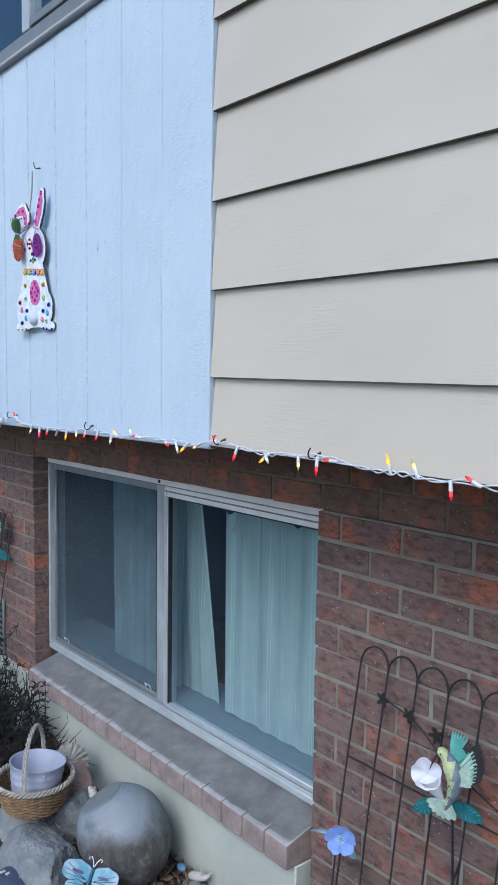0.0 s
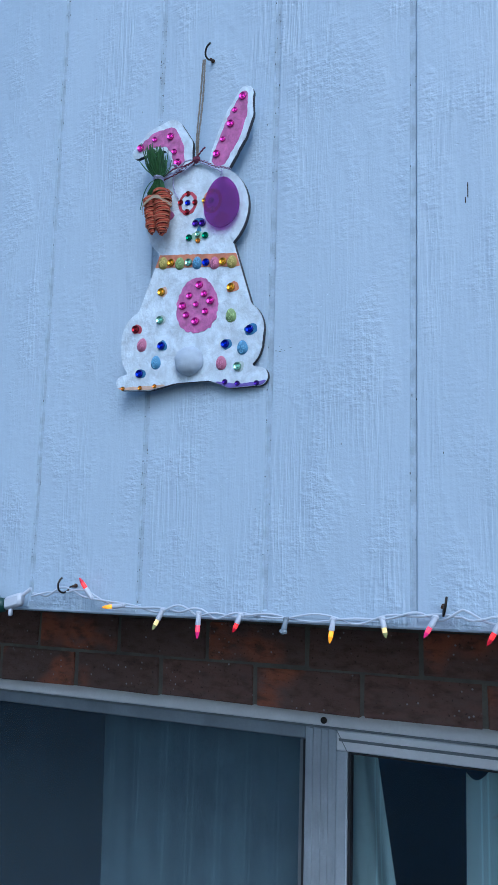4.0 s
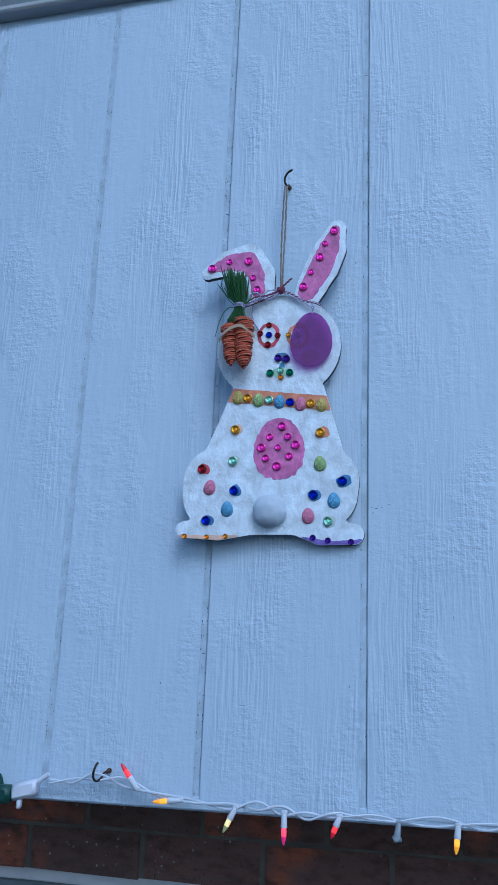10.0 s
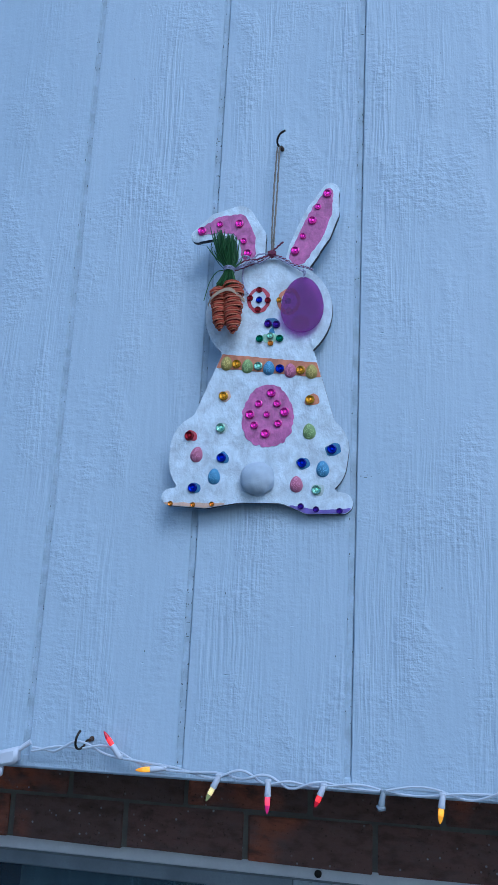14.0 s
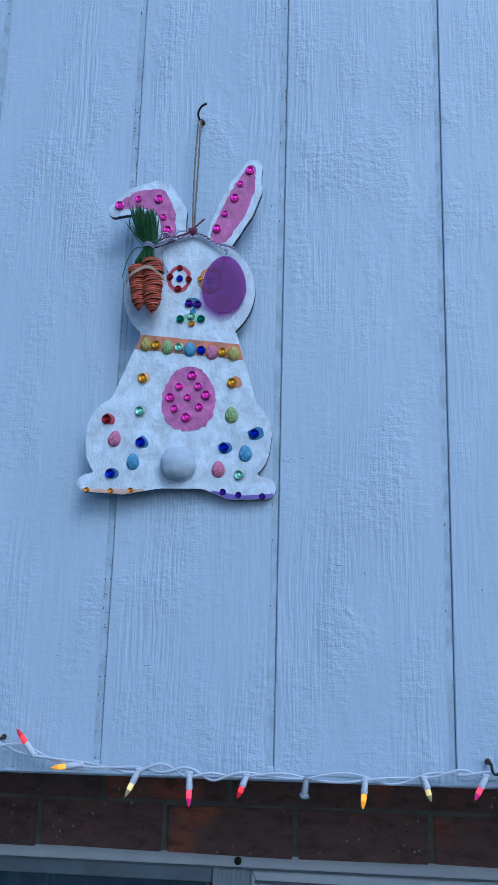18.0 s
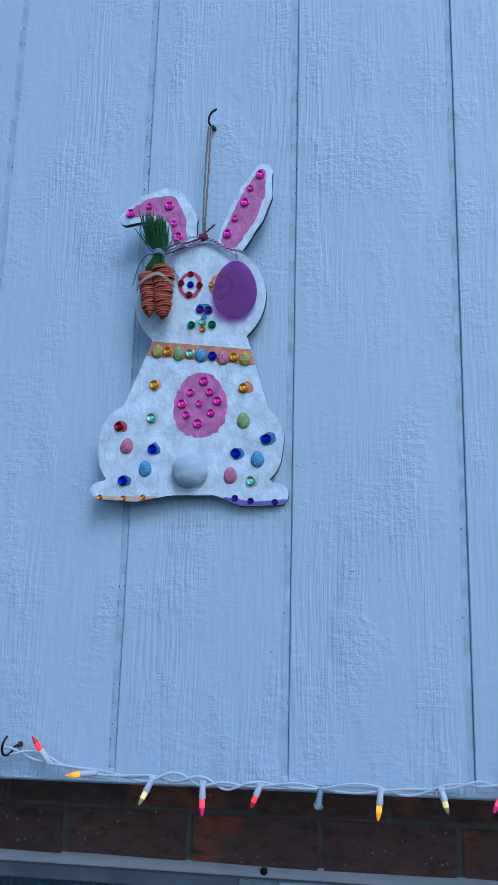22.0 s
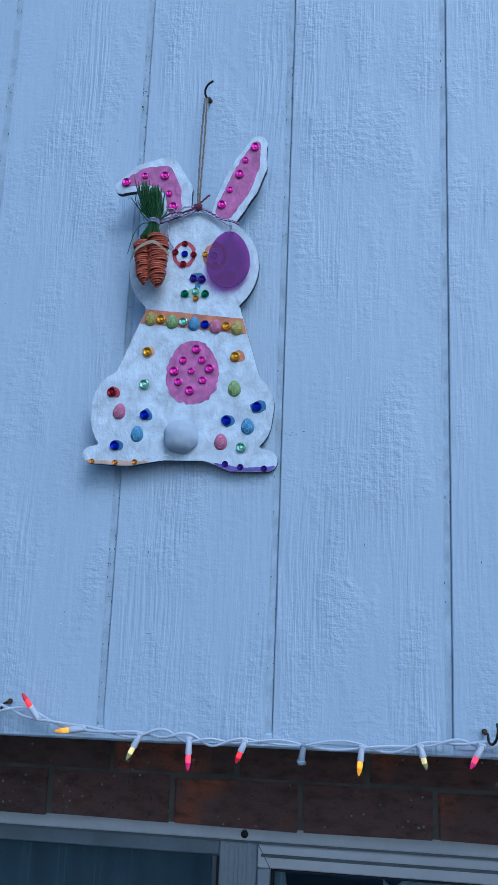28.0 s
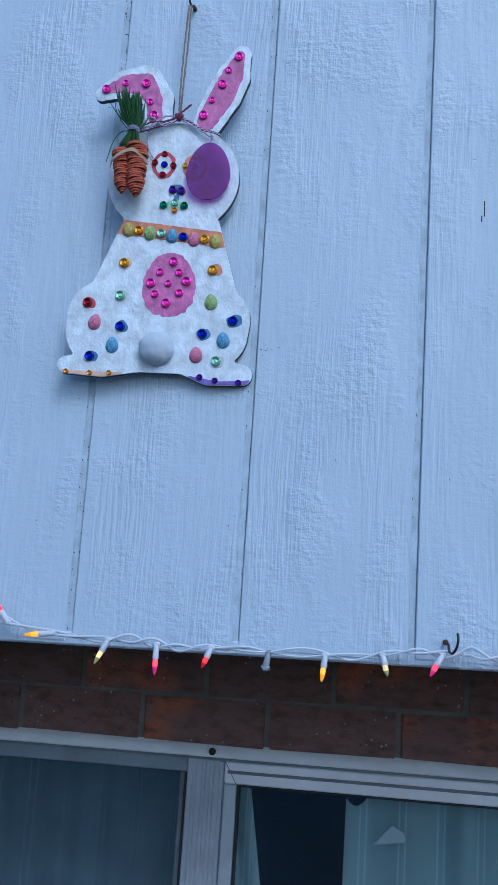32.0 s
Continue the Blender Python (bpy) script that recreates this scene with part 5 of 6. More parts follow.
prof = [(0, .012), (.072, .012), (.076, .02), (.0835, .066), (.0855, .070), (.0850, .074), (.0868, .092), (.0888, .096), (.0882, .100), (.090, .118), (.0918, .122), (.0912, .126), (.093, .150), (.0965, .153), (.0965, .157), (.092, .157), (.089, .150), (.082, .06), (.072, .022), (0, .020)]
lathe(bm, prof, (BX, BY, BZ), 40, Matrix.Rotation(radians(-5), 3, "X"))
part("body", bm, TIN, pail, angle=50)
for s in (-1, 1):
    bm = bmesh.new()
    tube(bm, [(BX + s * .093, BY - .01, BZ + .145), (BX + s * .103, BY - .01, BZ + .143), (BX + s * .103, BY - .01, BZ + .130), (BX + s * .092, BY - .01, BZ + .128)], .0022, 6)
    part("ear", bm, TIN, pail)


def scallop(x, y, z, r, face, label):
    ob = thing("sea_shell", (x, y, z), label, "sea shell")
    bm = bmesh.new()
    grid = []
    for i in range(41):
        a = radians(-100 + 200 * i / 40)
        col = []
        for j in range(9):
            s = .04 + .96 * j / 8
            rib = 1 + .035 * s * math.cos(i * math.pi / 2)
            p = Vector((r * s * math.sin(a) * rib, -r * .34 * (1 - s * s) * 1.0 - .003 * s * math.cos(i * math.pi / 2), r * s * math.cos(a) * rib))
            col.append(bm.verts.new(Vector((x, y, z)) + face @ p))
        grid.append(col)
    for a, b in zip(grid, grid[1:]):
        for k in range(8):
            bm.faces.new((a[k], b[k], b[k + 1], a[k + 1]))
    bmesh.ops.solidify(bm, geom=bm.faces[:], thickness=.003)
    part("shell", bm, SHELL, ob, angle=50)


scallop(-1.175, .215, .015, .070, Matrix.Rotation(radians(45), 3, "Z") @ Matrix.Rotation(radians(-15), 3, "X"), "pale ribbed scallop shell leaning on the foundation")
scallop(-1.20, .190, .025, .045, Matrix.Rotation(radians(30), 3, "Z") @ Matrix.Rotation(radians(40), 3, "X"), "small pale broken shell among stones")
star = thing("spiky_shell", (-.865, .145, .045), "small white spiky shell on a rock", "sea shell")
bm = bmesh.new()
made = bmesh.ops.create_icosphere(bm, subdivisions=3, radius=1.0)["verts"]
for v in made:
    nrm = v.co.normalized()
    k = max(0, math.cos(5 * math.atan2(nrm.z, nrm.x))) ** 2 * (1 - abs(nrm.y))
    v.co = Vector((-.865, .145, .045)) + Vector((nrm.x, nrm.y * .7, nrm.z)) * (.019 + .018 * k)
part("shell", bm, SHELL, star, angle=60)

# blue and white butterfly of painted metal
butterfly = thing("butterfly_ornament", (-.535, -.022, -.15), "painted metal butterfly garden ornament in pale blue and white", "garden ornament")
n = Nodes("pale_blue_wing_paint")
tint = n.noise(n.place(), 17, 2)
col = n.mix(n.spread(tint, .42, .60), (.075, .26, .36), (.27, .38, .45))
WING = n.set(Base_Color=col, Roughness=.4)
WING_DARK = plain("dark_purple_wing_paint", (.06, .06, .16), .4, vary=.2)
face = Matrix.Rotation(radians(50), 3, "Z") @ Matrix.Rotation(radians(-42), 3, "X") @ Matrix.Rotation(radians(14), 3, "Y")
for side in (-1, 1):
    for cx, cz, rx, rz in ((.045, .022, .046, .032), (.034, -.026, .034, .026)):
        bm = bmesh.new()
        lp = outline(lambda x, z: oval(x, z, cx, cz, rx, rz) + .0014 * np.cos(6 * np.arctan2(z - cz, x - cx)), -.02, .12, -.08, .08, .003)
        lp = [(side * u, v) for u, v in (lp if side > 0 else lp[::-1])]
        plate(bm, lp, lambda u, v, w: Vector((-.540, -.042, -.034)) + face @ Vector((u, -w - .010 * abs(u) / .05, v)), 0 if cz > 0 else .0022, .002 if cz > 0 else .004)
        wing = part("wing", bm, WING, butterfly, "pale blue and white wing")
        bm = bmesh.new()
        tube(bm, [Vector((-.540, -.042, -.034)) + face @ Vector((u, -.0025 - (.0018 if cz < 0 else 0) - .010 * abs(u) / .05, v)) for u, v in lp + lp[:1]], .0011, 5)
        for fan in (-.55, 0, .55):
            tube(bm, [Vector((-.540, -.042, -.034)) + face @ Vector((side * u, -.0028 - (.0018 if cz < 0 else 0) - .010 * abs(u) / .05, v)) for u, v in ((cx * .25, cz * .3), (cx + rx * .80 * math.cos(fan), cz + rz * .85 * math.sin(fan)))], .0008, 4)
        part("wing_edge", bm, WING_DARK, wing, "dark blue painted edge and veins")
        bm = bmesh.new()
        lp = outline(lambda x, z: oval(x, z, cx - .004, cz, rx * .42, rz * .16), -.02, .12, -.08, .08, .002)
        lp = [(side * u, v) for u, v in (lp if side > 0 else lp[::-1])]
        plate(bm, lp, lambda u, v, w: Vector((-.540, -.042, -.034)) + face @ Vector((u, -w - .010 * abs(u) / .05, v)), .0018 if cz > 0 else .0038, .0026 if cz > 0 else .0046)
        part("spot", bm, WING_DARK, wing, "dark purple tear-shaped spot")
bm = bmesh.new()
tube(bm, [Vector((-.540, -.042, -.034)) + face @ Vector((0, -.006, t)) for t in (-.045, -.02, .01, .035, .045)], .004, 8, [.002, .005, .006, .005, .003])
tube(bm, [Vector((-.535, -.037, -.024)), Vector((-.535, -.022, -.17))], .003, 6)
part("body", bm, plain("dark_teal_metal", (.03, .12, .16), .4), butterfly, "dark body on a stake")
for s in (-1, 1):
    bm = bmesh.new()
    tube(bm, [Vector((-.540, -.042, -.034)) + face @ Vector(p) for p in ((0, -.006, .042), (s * .006, -.010, .060), (s * .014, -.012, .070), (s * .021, -.012, .068), (s * .019, -.012, .062))], .0016, 5)
    part("feeler", bm, WHITE_SOCKET, butterfly, "white curled wire feeler")

# dark stone with illegible pale writing
sign = thing("painted_stone", (-.775, -.185, -.14), "dark blue painted stone with pale illegible writing", "painted stone")
bm = bmesh.new()
blob(bm, (-.760, -.170, -.100), (.095, .075, .042), .10, 2, 3, 21)
part("stone", bm, plain("dark_blue_stone_paint", (.045, .055, .10), .5, vary=.2), sign)
for k in range(5):
    bm = bmesh.new()
    x = -.800 + .019 * k
    box(bm, x, x + .011, -.220 + .013 * k, -.200 + .013 * k, -.0635, -.0605, .0008)
    part("writing_bar", bm, SHELL, sign, "pale bar of illegible writing")

# leaf litter, twigs, dead plants
rnd = random.Random(4)
bm = bmesh.new()
for k in range(900):
    x, y = rnd.uniform(-1.9, .2), rnd.uniform(-.35, .33)
    if rnd.random() < .35:
        x, y = rnd.uniform(-.75, -.2), rnd.uniform(.18, .33)
    z = -.138 + .10 * math.exp(-((x + 1.75) ** 2 + (y - .15) ** 2) / .18) + rnd.uniform(0, .018)
    size = rnd.uniform(.008, .022)
    turn = Euler((rnd.uniform(-.8, .8), rnd.uniform(-.8, .8), rnd.uniform(0, 6.3))).to_matrix()
    ring = [Vector((x, y, z)) + turn @ Vector((size * c, size * .5 * s, .25 * size * c * c)) for c, s in ((1, 0), (.4, .8), (-.5, .7), (-1, 0), (-.5, -.7), (.4, -.8))]
    vs = [bm.verts.new(p) for p in ring]
    for a, b, c, d in ((0, 1, 2, 3), (0, 3, 4, 5)):
        bm.faces.new((vs[a], vs[b], vs[c], vs[d]))
part("leaf_litter", bm, LEAF_DRY, None, "dry brown leaves scattered over the soil", category="leaf litter", kind="stuff")


def scrub(name, place, count, spread_, height, mat, seed, label, leafy=0.0, leaf_mat=None):
    rnd = random.Random(seed)
    ob = thing(name, place, label, "plant")
    bm, leaves = bmesh.new(), bmesh.new()
    for k in range(count):
        p = Vector(place) + Vector((rnd.uniform(-1, 1) * spread_[0], rnd.uniform(-1, 1) * spread_[1], 0))
        way = Vector((rnd.uniform(-.8, .8), rnd.uniform(-.8, .5), rnd.uniform(.5, 1.2)))
        pts = [p]
        for s in range(6):
            way += Vector((rnd.uniform(-.5, .5), rnd.uniform(-.5, .5), rnd.uniform(-.45, .30)))
            q = pts[-1] + way.normalized() * height * rnd.uniform(.12, .25)
            q.y = min(q.y, .318)
            pts.append(q)
            if rnd.random() < leafy:
                for t in range(5):
                    d = Vector((rnd.uniform(-1, 1), rnd.uniform(-1, .6), rnd.uniform(-.2, 1))).normalized()
                    tube(leaves, [q, q + d * .012, q + d * .026], .003, 4, [.0015, .0034, .0006])
        tube(bm, pts, .002, 4, [.0028, .0025, .0022, .0019, .0016, .0012, .0008])
    part("twig_tangle", bm, mat, ob, kind="stuff")
    if leafy:
        part("foliage", leaves, leaf_mat, ob, kind="stuff")


SUCC = plain("dark_purple_green_leaf", (.016, .018, .018), .6, vary=.4, scale=80)
scrub("dead_shrub", (-1.85, .14, -.06), 330, (.28, .16), .26, TWIG, 1, "tangled dead dark twigs of a low shrub", .06, SUCC)
scrub("dead_shrub", (-1.42, .08, -.07), 260, (.24, .13), .20, TWIG, 2, "tangled dead dark twigs of a low shrub")
scrub("sprig", (-1.50, .22, .02), 9, (.07, .04), .20, TWIG, 3, "dark leafy sprig against the foundation", .9, SUCC)
scrub("sprig", (-2.05, .22, .10), 9, (.10, .04), .40, TWIG, 6, "dark leafy sprig by the wire trellis", .7, SUCC)
rnd = random.Random(14)
bm = bmesh.new()
for k in range(260):
    x, y = rnd.uniform(-1.5, -.1), rnd.uniform(-.3, .33)
    blob(bm, (x, y, -.142 + rnd.uniform(0, .012)), [rnd.uniform(.005, .016) for _ in range(3)], .2, 2, 1, k)
part("gravel", bm, STONE, None, "small stones scattered over the soil", category="gravel", kind="stuff")
bm = bmesh.new()
blob(bm, (-.545, .300, -.120), (.020, .014, .012), .05, 2, 3, 2)
part("pebble", bm, plain("blue_glass_pebble", (.12, .24, .42), .15), None, "smooth blue glass pebble in leaf litter", category="pebble")
bm = bmesh.new()
tube(bm, glide([(-.50, .300, -.125), (-.455, .305, -.108), (-.42, .310, -.095), (-.40, .315, -.070)], 16), .01, 8, [.006, .011, .015, .016, .016, .015, .014, .013, .012, .011, .010, .008, .007, .006, .005, .004, .003])
tube(bm, [(-.43, .308, -.095), (-.432, .300, -.070), (-.428, .298, -.055)], .004, 6, [.006, .004, .002])
part("driftwood", bm, SHELL, None, "small pale forked piece of driftwood", category="driftwood")


# ---- wire trellises with ornaments ----
def lean_y(z):
    return .352 - .155 * (.82 - z)


def ivy_leaf(bm, c, size, turn):
    lp = [(size * (.72 + .28 * math.cos(5 * a)) * math.sin(a), size * (.72 + .28 * math.cos(5 * a)) * math.cos(a)) for a in (2 * math.pi * k / 40 for k in range(40))]
    lp = lp[::-1]
    plate(bm, lp, lambda u, v, w: Vector(c) + Vector((u * math.cos(turn) - v * math.sin(turn), -w - .15 * abs(u), u * math.sin(turn) + v * math.cos(turn))), 0, .002)


def trellis(x0, count, pitch, label, height=.815, drops=()):
    ob = thing("wire_trellis", (x0 + count * pitch / 2, lean_y(-.14), -.14), label, "trellis", "wire trellises")
    at = lambda x, z, w=0: Vector((x, lean_y(z) - w, z))
    for k in range(count + 1):
        x = x0 + k * pitch
        bm = bmesh.new()
        top = height - pitch * .55
        tube(bm, glide([at(x, top), at(x - .004, .45), at(x + .003, .15), at(x, -.16)], 14), .0025, 6)
        part("upright", bm, BLACK_WIRE, ob)
    for k in range(count):
        bm = bmesh.new()
        x = x0 + (k + .5) * pitch
        tube(bm, [at(x - pitch / 2 * math.cos(math.pi * i / 16), height - pitch * .55 + pitch * .55 * math.sin(math.pi * i / 16)) for i in range(17)], .0025, 6)
        part("arch", bm, BLACK_WIRE, ob, "rounded wire arch")
    for z in (.555, .06):
        bm = bmesh.new()
        tube(bm, [at(x0, z, .004), at(x0 + count * pitch, z, .004)], .0027, 6)
        part("crossbar", bm, BLACK_WIRE, ob)
    bm = bmesh.new()
    tube(bm, glide([at(x0 + pitch, height - .110, .006), at(x0 + 2.2 * pitch, height - .135, .008), at(x0 + 3.6 * pitch, height - .20, .008), at(x0 + count * pitch, height - .30, .006)], 24), .0024, 5)
    part("vine_wire", bm, BLACK_WIRE, ob)
    bm = bmesh.new()
    tube(bm, glide([at(x0 - .03, .06, .006), at(x0 + 1.5 * pitch, .20, .010), at(x0 + 2.6 * pitch, .22, .010), at(x0 + 3.6 * pitch, .33, .010), at(x0 + 4.0 * pitch, .46, .006)], 24), .0026, 5)
    part("vine_wire", bm, BLACK_WIRE, ob)
    for a, z, s in drops:
        bm = bmesh.new()
        ivy_leaf(bm, at(x0 + a * pitch, z, .008), s, a)
        part("ivy_leaf", bm, BLACK_WIRE, ob, "dark metal ivy leaf")
    return ob


trellis(.187, 7, .090, "black wire garden trellis with arched top leaning on bricks", .840, drops=((1.03, .727, .021), (1.96, .717, .020), (2.88, .698, .022), (2.56, .245, .020)))
trellis(-2.68, 7, .092, "black wire garden trellis beside dead plants", .835, drops=((5.5, .60, .022), (6.2, .36, .022)))

PETAL_W = plain("white_enamel_petal", (.62, .64, .74), .4, vary=.06)
PETAL_B = plain("blue_enamel_petal", (.20, .32, .70), .4, vary=.2, scale=60)
LEAF_T = plain("teal_enamel_leaf", (.02, .13, .16), .35, vary=.4, scale=40)
FEATHER = plain("mint_green_enamel", (.10, .36, .33), .45, vary=.3, scale=50)
FEATHER_PALE = plain("pale_mint_enamel", (.36, .50, .43), .45, vary=.35, scale=60)
BIRD_BODY = plain("grey_blue_enamel", (.17, .22, .28), .45, vary=.35, scale=60)
BIRD_FRONT = plain("pale_yellow_green_enamel", (.45, .52, .28), .45, vary=.2, scale=70)


def petals(ob, c, count, reach, width, mat, cup=.3, name="petal", aim=None):
    aim = aim or Matrix.Identity(3)
    for k in range(count):
        a = 2 * math.pi * k / count
        bm = bmesh.new()
        lp = outline(lambda x, z: np.minimum(oval(x, z, -width * .36, reach * .56, width * .66, reach * .47, -.3), oval(x, z, width * .36, reach * .54, width * .66, reach * .45, -.3)), -width * 1.6, width * 1.6, -.02, reach * 1.3, reach / 12)
        plate(bm, lp, lambda u, v, w: Vector(c) + aim @ Vector((u * math.cos(a) - v * math.sin(a), -w - cup * v * v / reach - .0006 * k, u * math.sin(a) + v * math.cos(a))), 0, .002)
        part(name, bm, mat, ob, angle=50)


def leaf(ob, c, size, ang, mat=LEAF_T, aim=None):
    aim = aim or Matrix.Identity(3)
    bm = bmesh.new()
    lp = outline(lambda x, z: np.maximum(np.hypot(x - size * .55, z - size * .5), np.hypot(x + size * .55, z - size * .5)) - size * .86, -size, size, -size * .4, size * 1.5, size / 14)
    plate(bm, lp, lambda u, v, w: Vector(c) + aim @ Vector((u * math.cos(ang) - v * math.sin(ang), -w - .25 * abs(u), u * math.sin(ang) + v * math.cos(ang))), 0, .002)
    ob2 = part("leaf", bm, mat, ob, "teal enamel leaf", angle=30)
    bm = bmesh.new()
    tube(bm, [Vector(c) + aim @ Vector((-t * size * math.sin(ang), -.004, t * size * math.cos(ang))) for t in (0.05, .5, 1.0)], .0009, 4)
    for t in (.25, .42, .58, .74):
        for lr in (-1, 1):
            tube(bm, [Vector(c) + aim @ Vector((u * math.cos(ang) - v * math.sin(ang), -.0035 - .25 * abs(u), u * math.sin(ang) + v * math.cos(ang))) for u, v in ((0, t * size), (lr * size * .24 * (1 - abs(t - .5)), (t + .18) * size))], .0006, 4)
    part("vein", bm, FEATHER, ob2)


def bird_ornament(cx, cy, cz, s, label):
    """A stake ornament: bird over a white trumpet flower with two leaves."""
    ob = thing("bird_flower_ornament", (cx, cy, -.14), label, "garden ornament")
    aim = Matrix.Rotation(radians(30), 3, "Z")
    at = lambda u, w, v: Vector((cx, cy, cz)) + s * (aim @ Vector((u, -w, v)))
    bm = bmesh.new()
    tube(bm, glide([at(.01, -.01, -.04), (cx + .02, cy + .01, .15), (cx - .02, cy + .02, -.16)], 14), .003, 6)
    part("stake", bm, BLACK_WIRE, ob)
    leaf(ob, at(-.018, .0, -.046), .066 * s, radians(118), aim=aim)
    leaf(ob, at(.014, .0, -.046), .068 * s, radians(-114), aim=aim)
    # white flower: one scalloped funnel and its tube
    bm = bmesh.new()
    grid = []
    for i in range(61):
        a = 2 * math.pi * i / 60
        col = []
        for k in range(8):
            q = .05 + .95 * k / 7
            r = .038 * q * (1 - .10 * q * abs(math.cos(2.5 * a)) ** 6)
            col.append(bm.verts.new(at(-.050 + r * math.cos(a), .020 + .012 * q * q + .004 * q * q * math.cos(5 * a), .030 + 1.08 * r * math.sin(a))))
        grid.append(col)
    for a, b in zip(grid, grid[1:]):
        for k in range(7):
            bm.faces.new((a[k], a[k + 1], b[k + 1], b[k]))
    bmesh.ops.remove_doubles(bm, verts=bm.verts, dist=1e-6)
    bmesh.ops.solidify(bm, geom=bm.faces[:], thickness=.0012)
    part("flower", bm, PETAL_W, ob, "white scalloped trumpet flower", angle=60)
    bm = bmesh.new()
    tube(bm, glide([at(-.045, .014, .020), at(-.028, .004, -.020), at(-.010, .0, -.052)], 10), .01, 10, [s * r for r in (.030, .028, .025, .022, .019, .016, .013, .011, .009, .007, .005)])
    part("flower_tube", bm, PETAL_W, ob)
    # the bird: one joined mesh
    bm = bmesh.new()
    line = glide([at(-.026, .034, .092), at(-.012, .034, .092), at(.004, .032, .070), at(.018, .030, .035), at(.014, .026, -.005), at(-.004, .022, -.052)], 120)
    girth = (.003, .0105, .014, .0155, .015, .0145, .0155, .018, .021, .0235, .025, .0255, .025, .0235, .0215, .019, .0165, .014, .0115, .009, .006)
    tube(bm, line, .01, 44, [s * .88 * (girth[k // 6] + (girth[min(20, k // 6 + 1)] - girth[k // 6]) * (k % 6) / 6) for k in range(121)])
    for f in bm.faces:
        m = aim.inverted() @ (f.calc_center_median() - Vector((cx, cy, cz))) / s
        spine = .006 + .15 * m.z if m.z > .035 else .018 + .25 * (m.z - .035)
        f.material_index = 1 if m.x < min(spine, .018) + .001 - (0 if m.z < .08 else .020) else 0
        if f.material_index == 1 and m.z < .05 and noise.noise(m * 210) > .26:
            f.material_index = 3
    before = set(bm.faces)
    blob(bm, at(-.016, .0485, .096), (.0024 * s,) * 3, 0, 1, 1)
    for f in set(bm.faces) - before:
        f.material_index = 3
    tube(bm, [at(-.024, .036, .090), at(-.036, .040, .066), at(-.042, .042, .048)], .002, 5, [.0026 * s, .0018 * s, .0008 * s], 3)

    def feather(root, tip, wide, root_mat, tip_mat, change=.72):
        root, tip = Vector(root), Vector(tip)
        way = tip - root
        side = (aim @ Vector((0, -1, 0))).cross(way).normalized() * wide
        cuts = [root + side * .35, root - side * .35, root + way * change - side, root + way * change + side, root + way * .93 - side * .6, root + way * .93 + side * .6, tip]
        for lift in (0, .0012):
            vs = [bm.verts.new(p + aim @ Vector((0, -lift, 0))) for p in cuts]
            for order, mi in (((0, 1, 2, 3), root_mat), ((3, 2, 4, 5), tip_mat), ((5, 4, 6), tip_mat)):
                bm.faces.new([vs[o] for o in order]).material_index = mi
    # the raised wing behind, then the spread wing with dark tips
    for k in range(9):
        q = k / 8
        root = at(.004 + .012 * q, .014 + .0008 * k, .074 - .012 * q)
        reach, ang = .074 - .016 * abs(q - .5), radians(88 - 36 * q)
        feather(root, root + s * (aim @ Vector((reach * math.cos(ang), .008, reach * math.sin(ang)))), .0036 * s, 2, 3 if k > 5 else 2, .6)
    for k in range(19):
        q = k / 18
        root = at(.016 + .006 * q, .032 + .0006 * k, .052 - .030 * q)
        reach, ang = .100 - .042 * q ** 1.3, radians(57 - 42 * q)
        feather(root, root + s * (aim @ Vector((reach * math.cos(ang), .012 * q, reach * math.sin(ang)))), .0031 * s, 4 if k % 3 else 2, 3, .62 + .10 * (k % 2))
    for k in range(8):
        q = k / 7
        root = at(.017 + .005 * q, .046, .048 - .022 * q)
        reach, ang = .050 - .014 * q, radians(44 - 44 * q)
        feather(root, root + s * (aim @ Vector((reach * math.cos(ang), .004, reach * math.sin(ang)))), .0042 * s, 4, 4)
    for k in range(7):
        ang = radians(196 + 15 * k)
        root = at(.004, .032 - .0008 * k, -.026)
        feather(root, root + s * (aim @ Vector((.056 * math.cos(ang), .01, .056 * math.sin(ang)))), .0085 * s, 4, 4)
    part("bird", bm, [BIRD_BODY, BIRD_FRONT, FEATHER, BLACK_WIRE, FEATHER_PALE], ob, "plain enamelled metal bird", angle=50)
    return ob


bird_ornament(.530, .262, .640, .88, "enamelled metal bird on a white flower with teal leaves")
bird_ornament(-2.145, .300, .70, 1.1, "enamelled metal bird with mint green wings on a trellis")
blue = thing("flower_ornament", (.205, .20, -.14), "small blue enamelled flower ornament on a wire stake", "garden ornament")
aim = Matrix.Rotation(radians(35), 3, "Z")
petals(blue, (.216, .262, .366), 5, .038, .0185, PETAL_B, .35, aim=aim)
bm = bmesh.new()
lathe(bm, [(.0065, 0), (.0065, .004), (0, .007)], (.216, .2605, .366), 12, aim @ Matrix.Rotation(radians(90), 3, "X"))
part("centre", bm, FEATHER, blue)
bm = bmesh.new()
tube(bm, [(.192, .246, .371), (.178, .236, .373), (.168, .229, .373), (.160, .224, .372), (.145, .213, .370)], .006, 8, [.0075, .0078, .0066, .0022, .0006])
part("bird_head", bm, BIRD_BODY, blue, "grey bird head with a thin beak")
for k in range(10):
    a = 2 * math.pi * k / 10
    bm = bmesh.new()
    tube(bm, [Vector((.216, .258, .366)), Vector((.216, .258, .366)) + aim @ Vector((.013 * math.cos(a), -.006, .013 * math.sin(a)))], .0006, 4)
    part("stamen", bm, PETAL_W, blue)
leaf(blue, (.230, .267, .350), .034, radians(-140), BIRD_BODY, aim)
bm = bmesh.new()
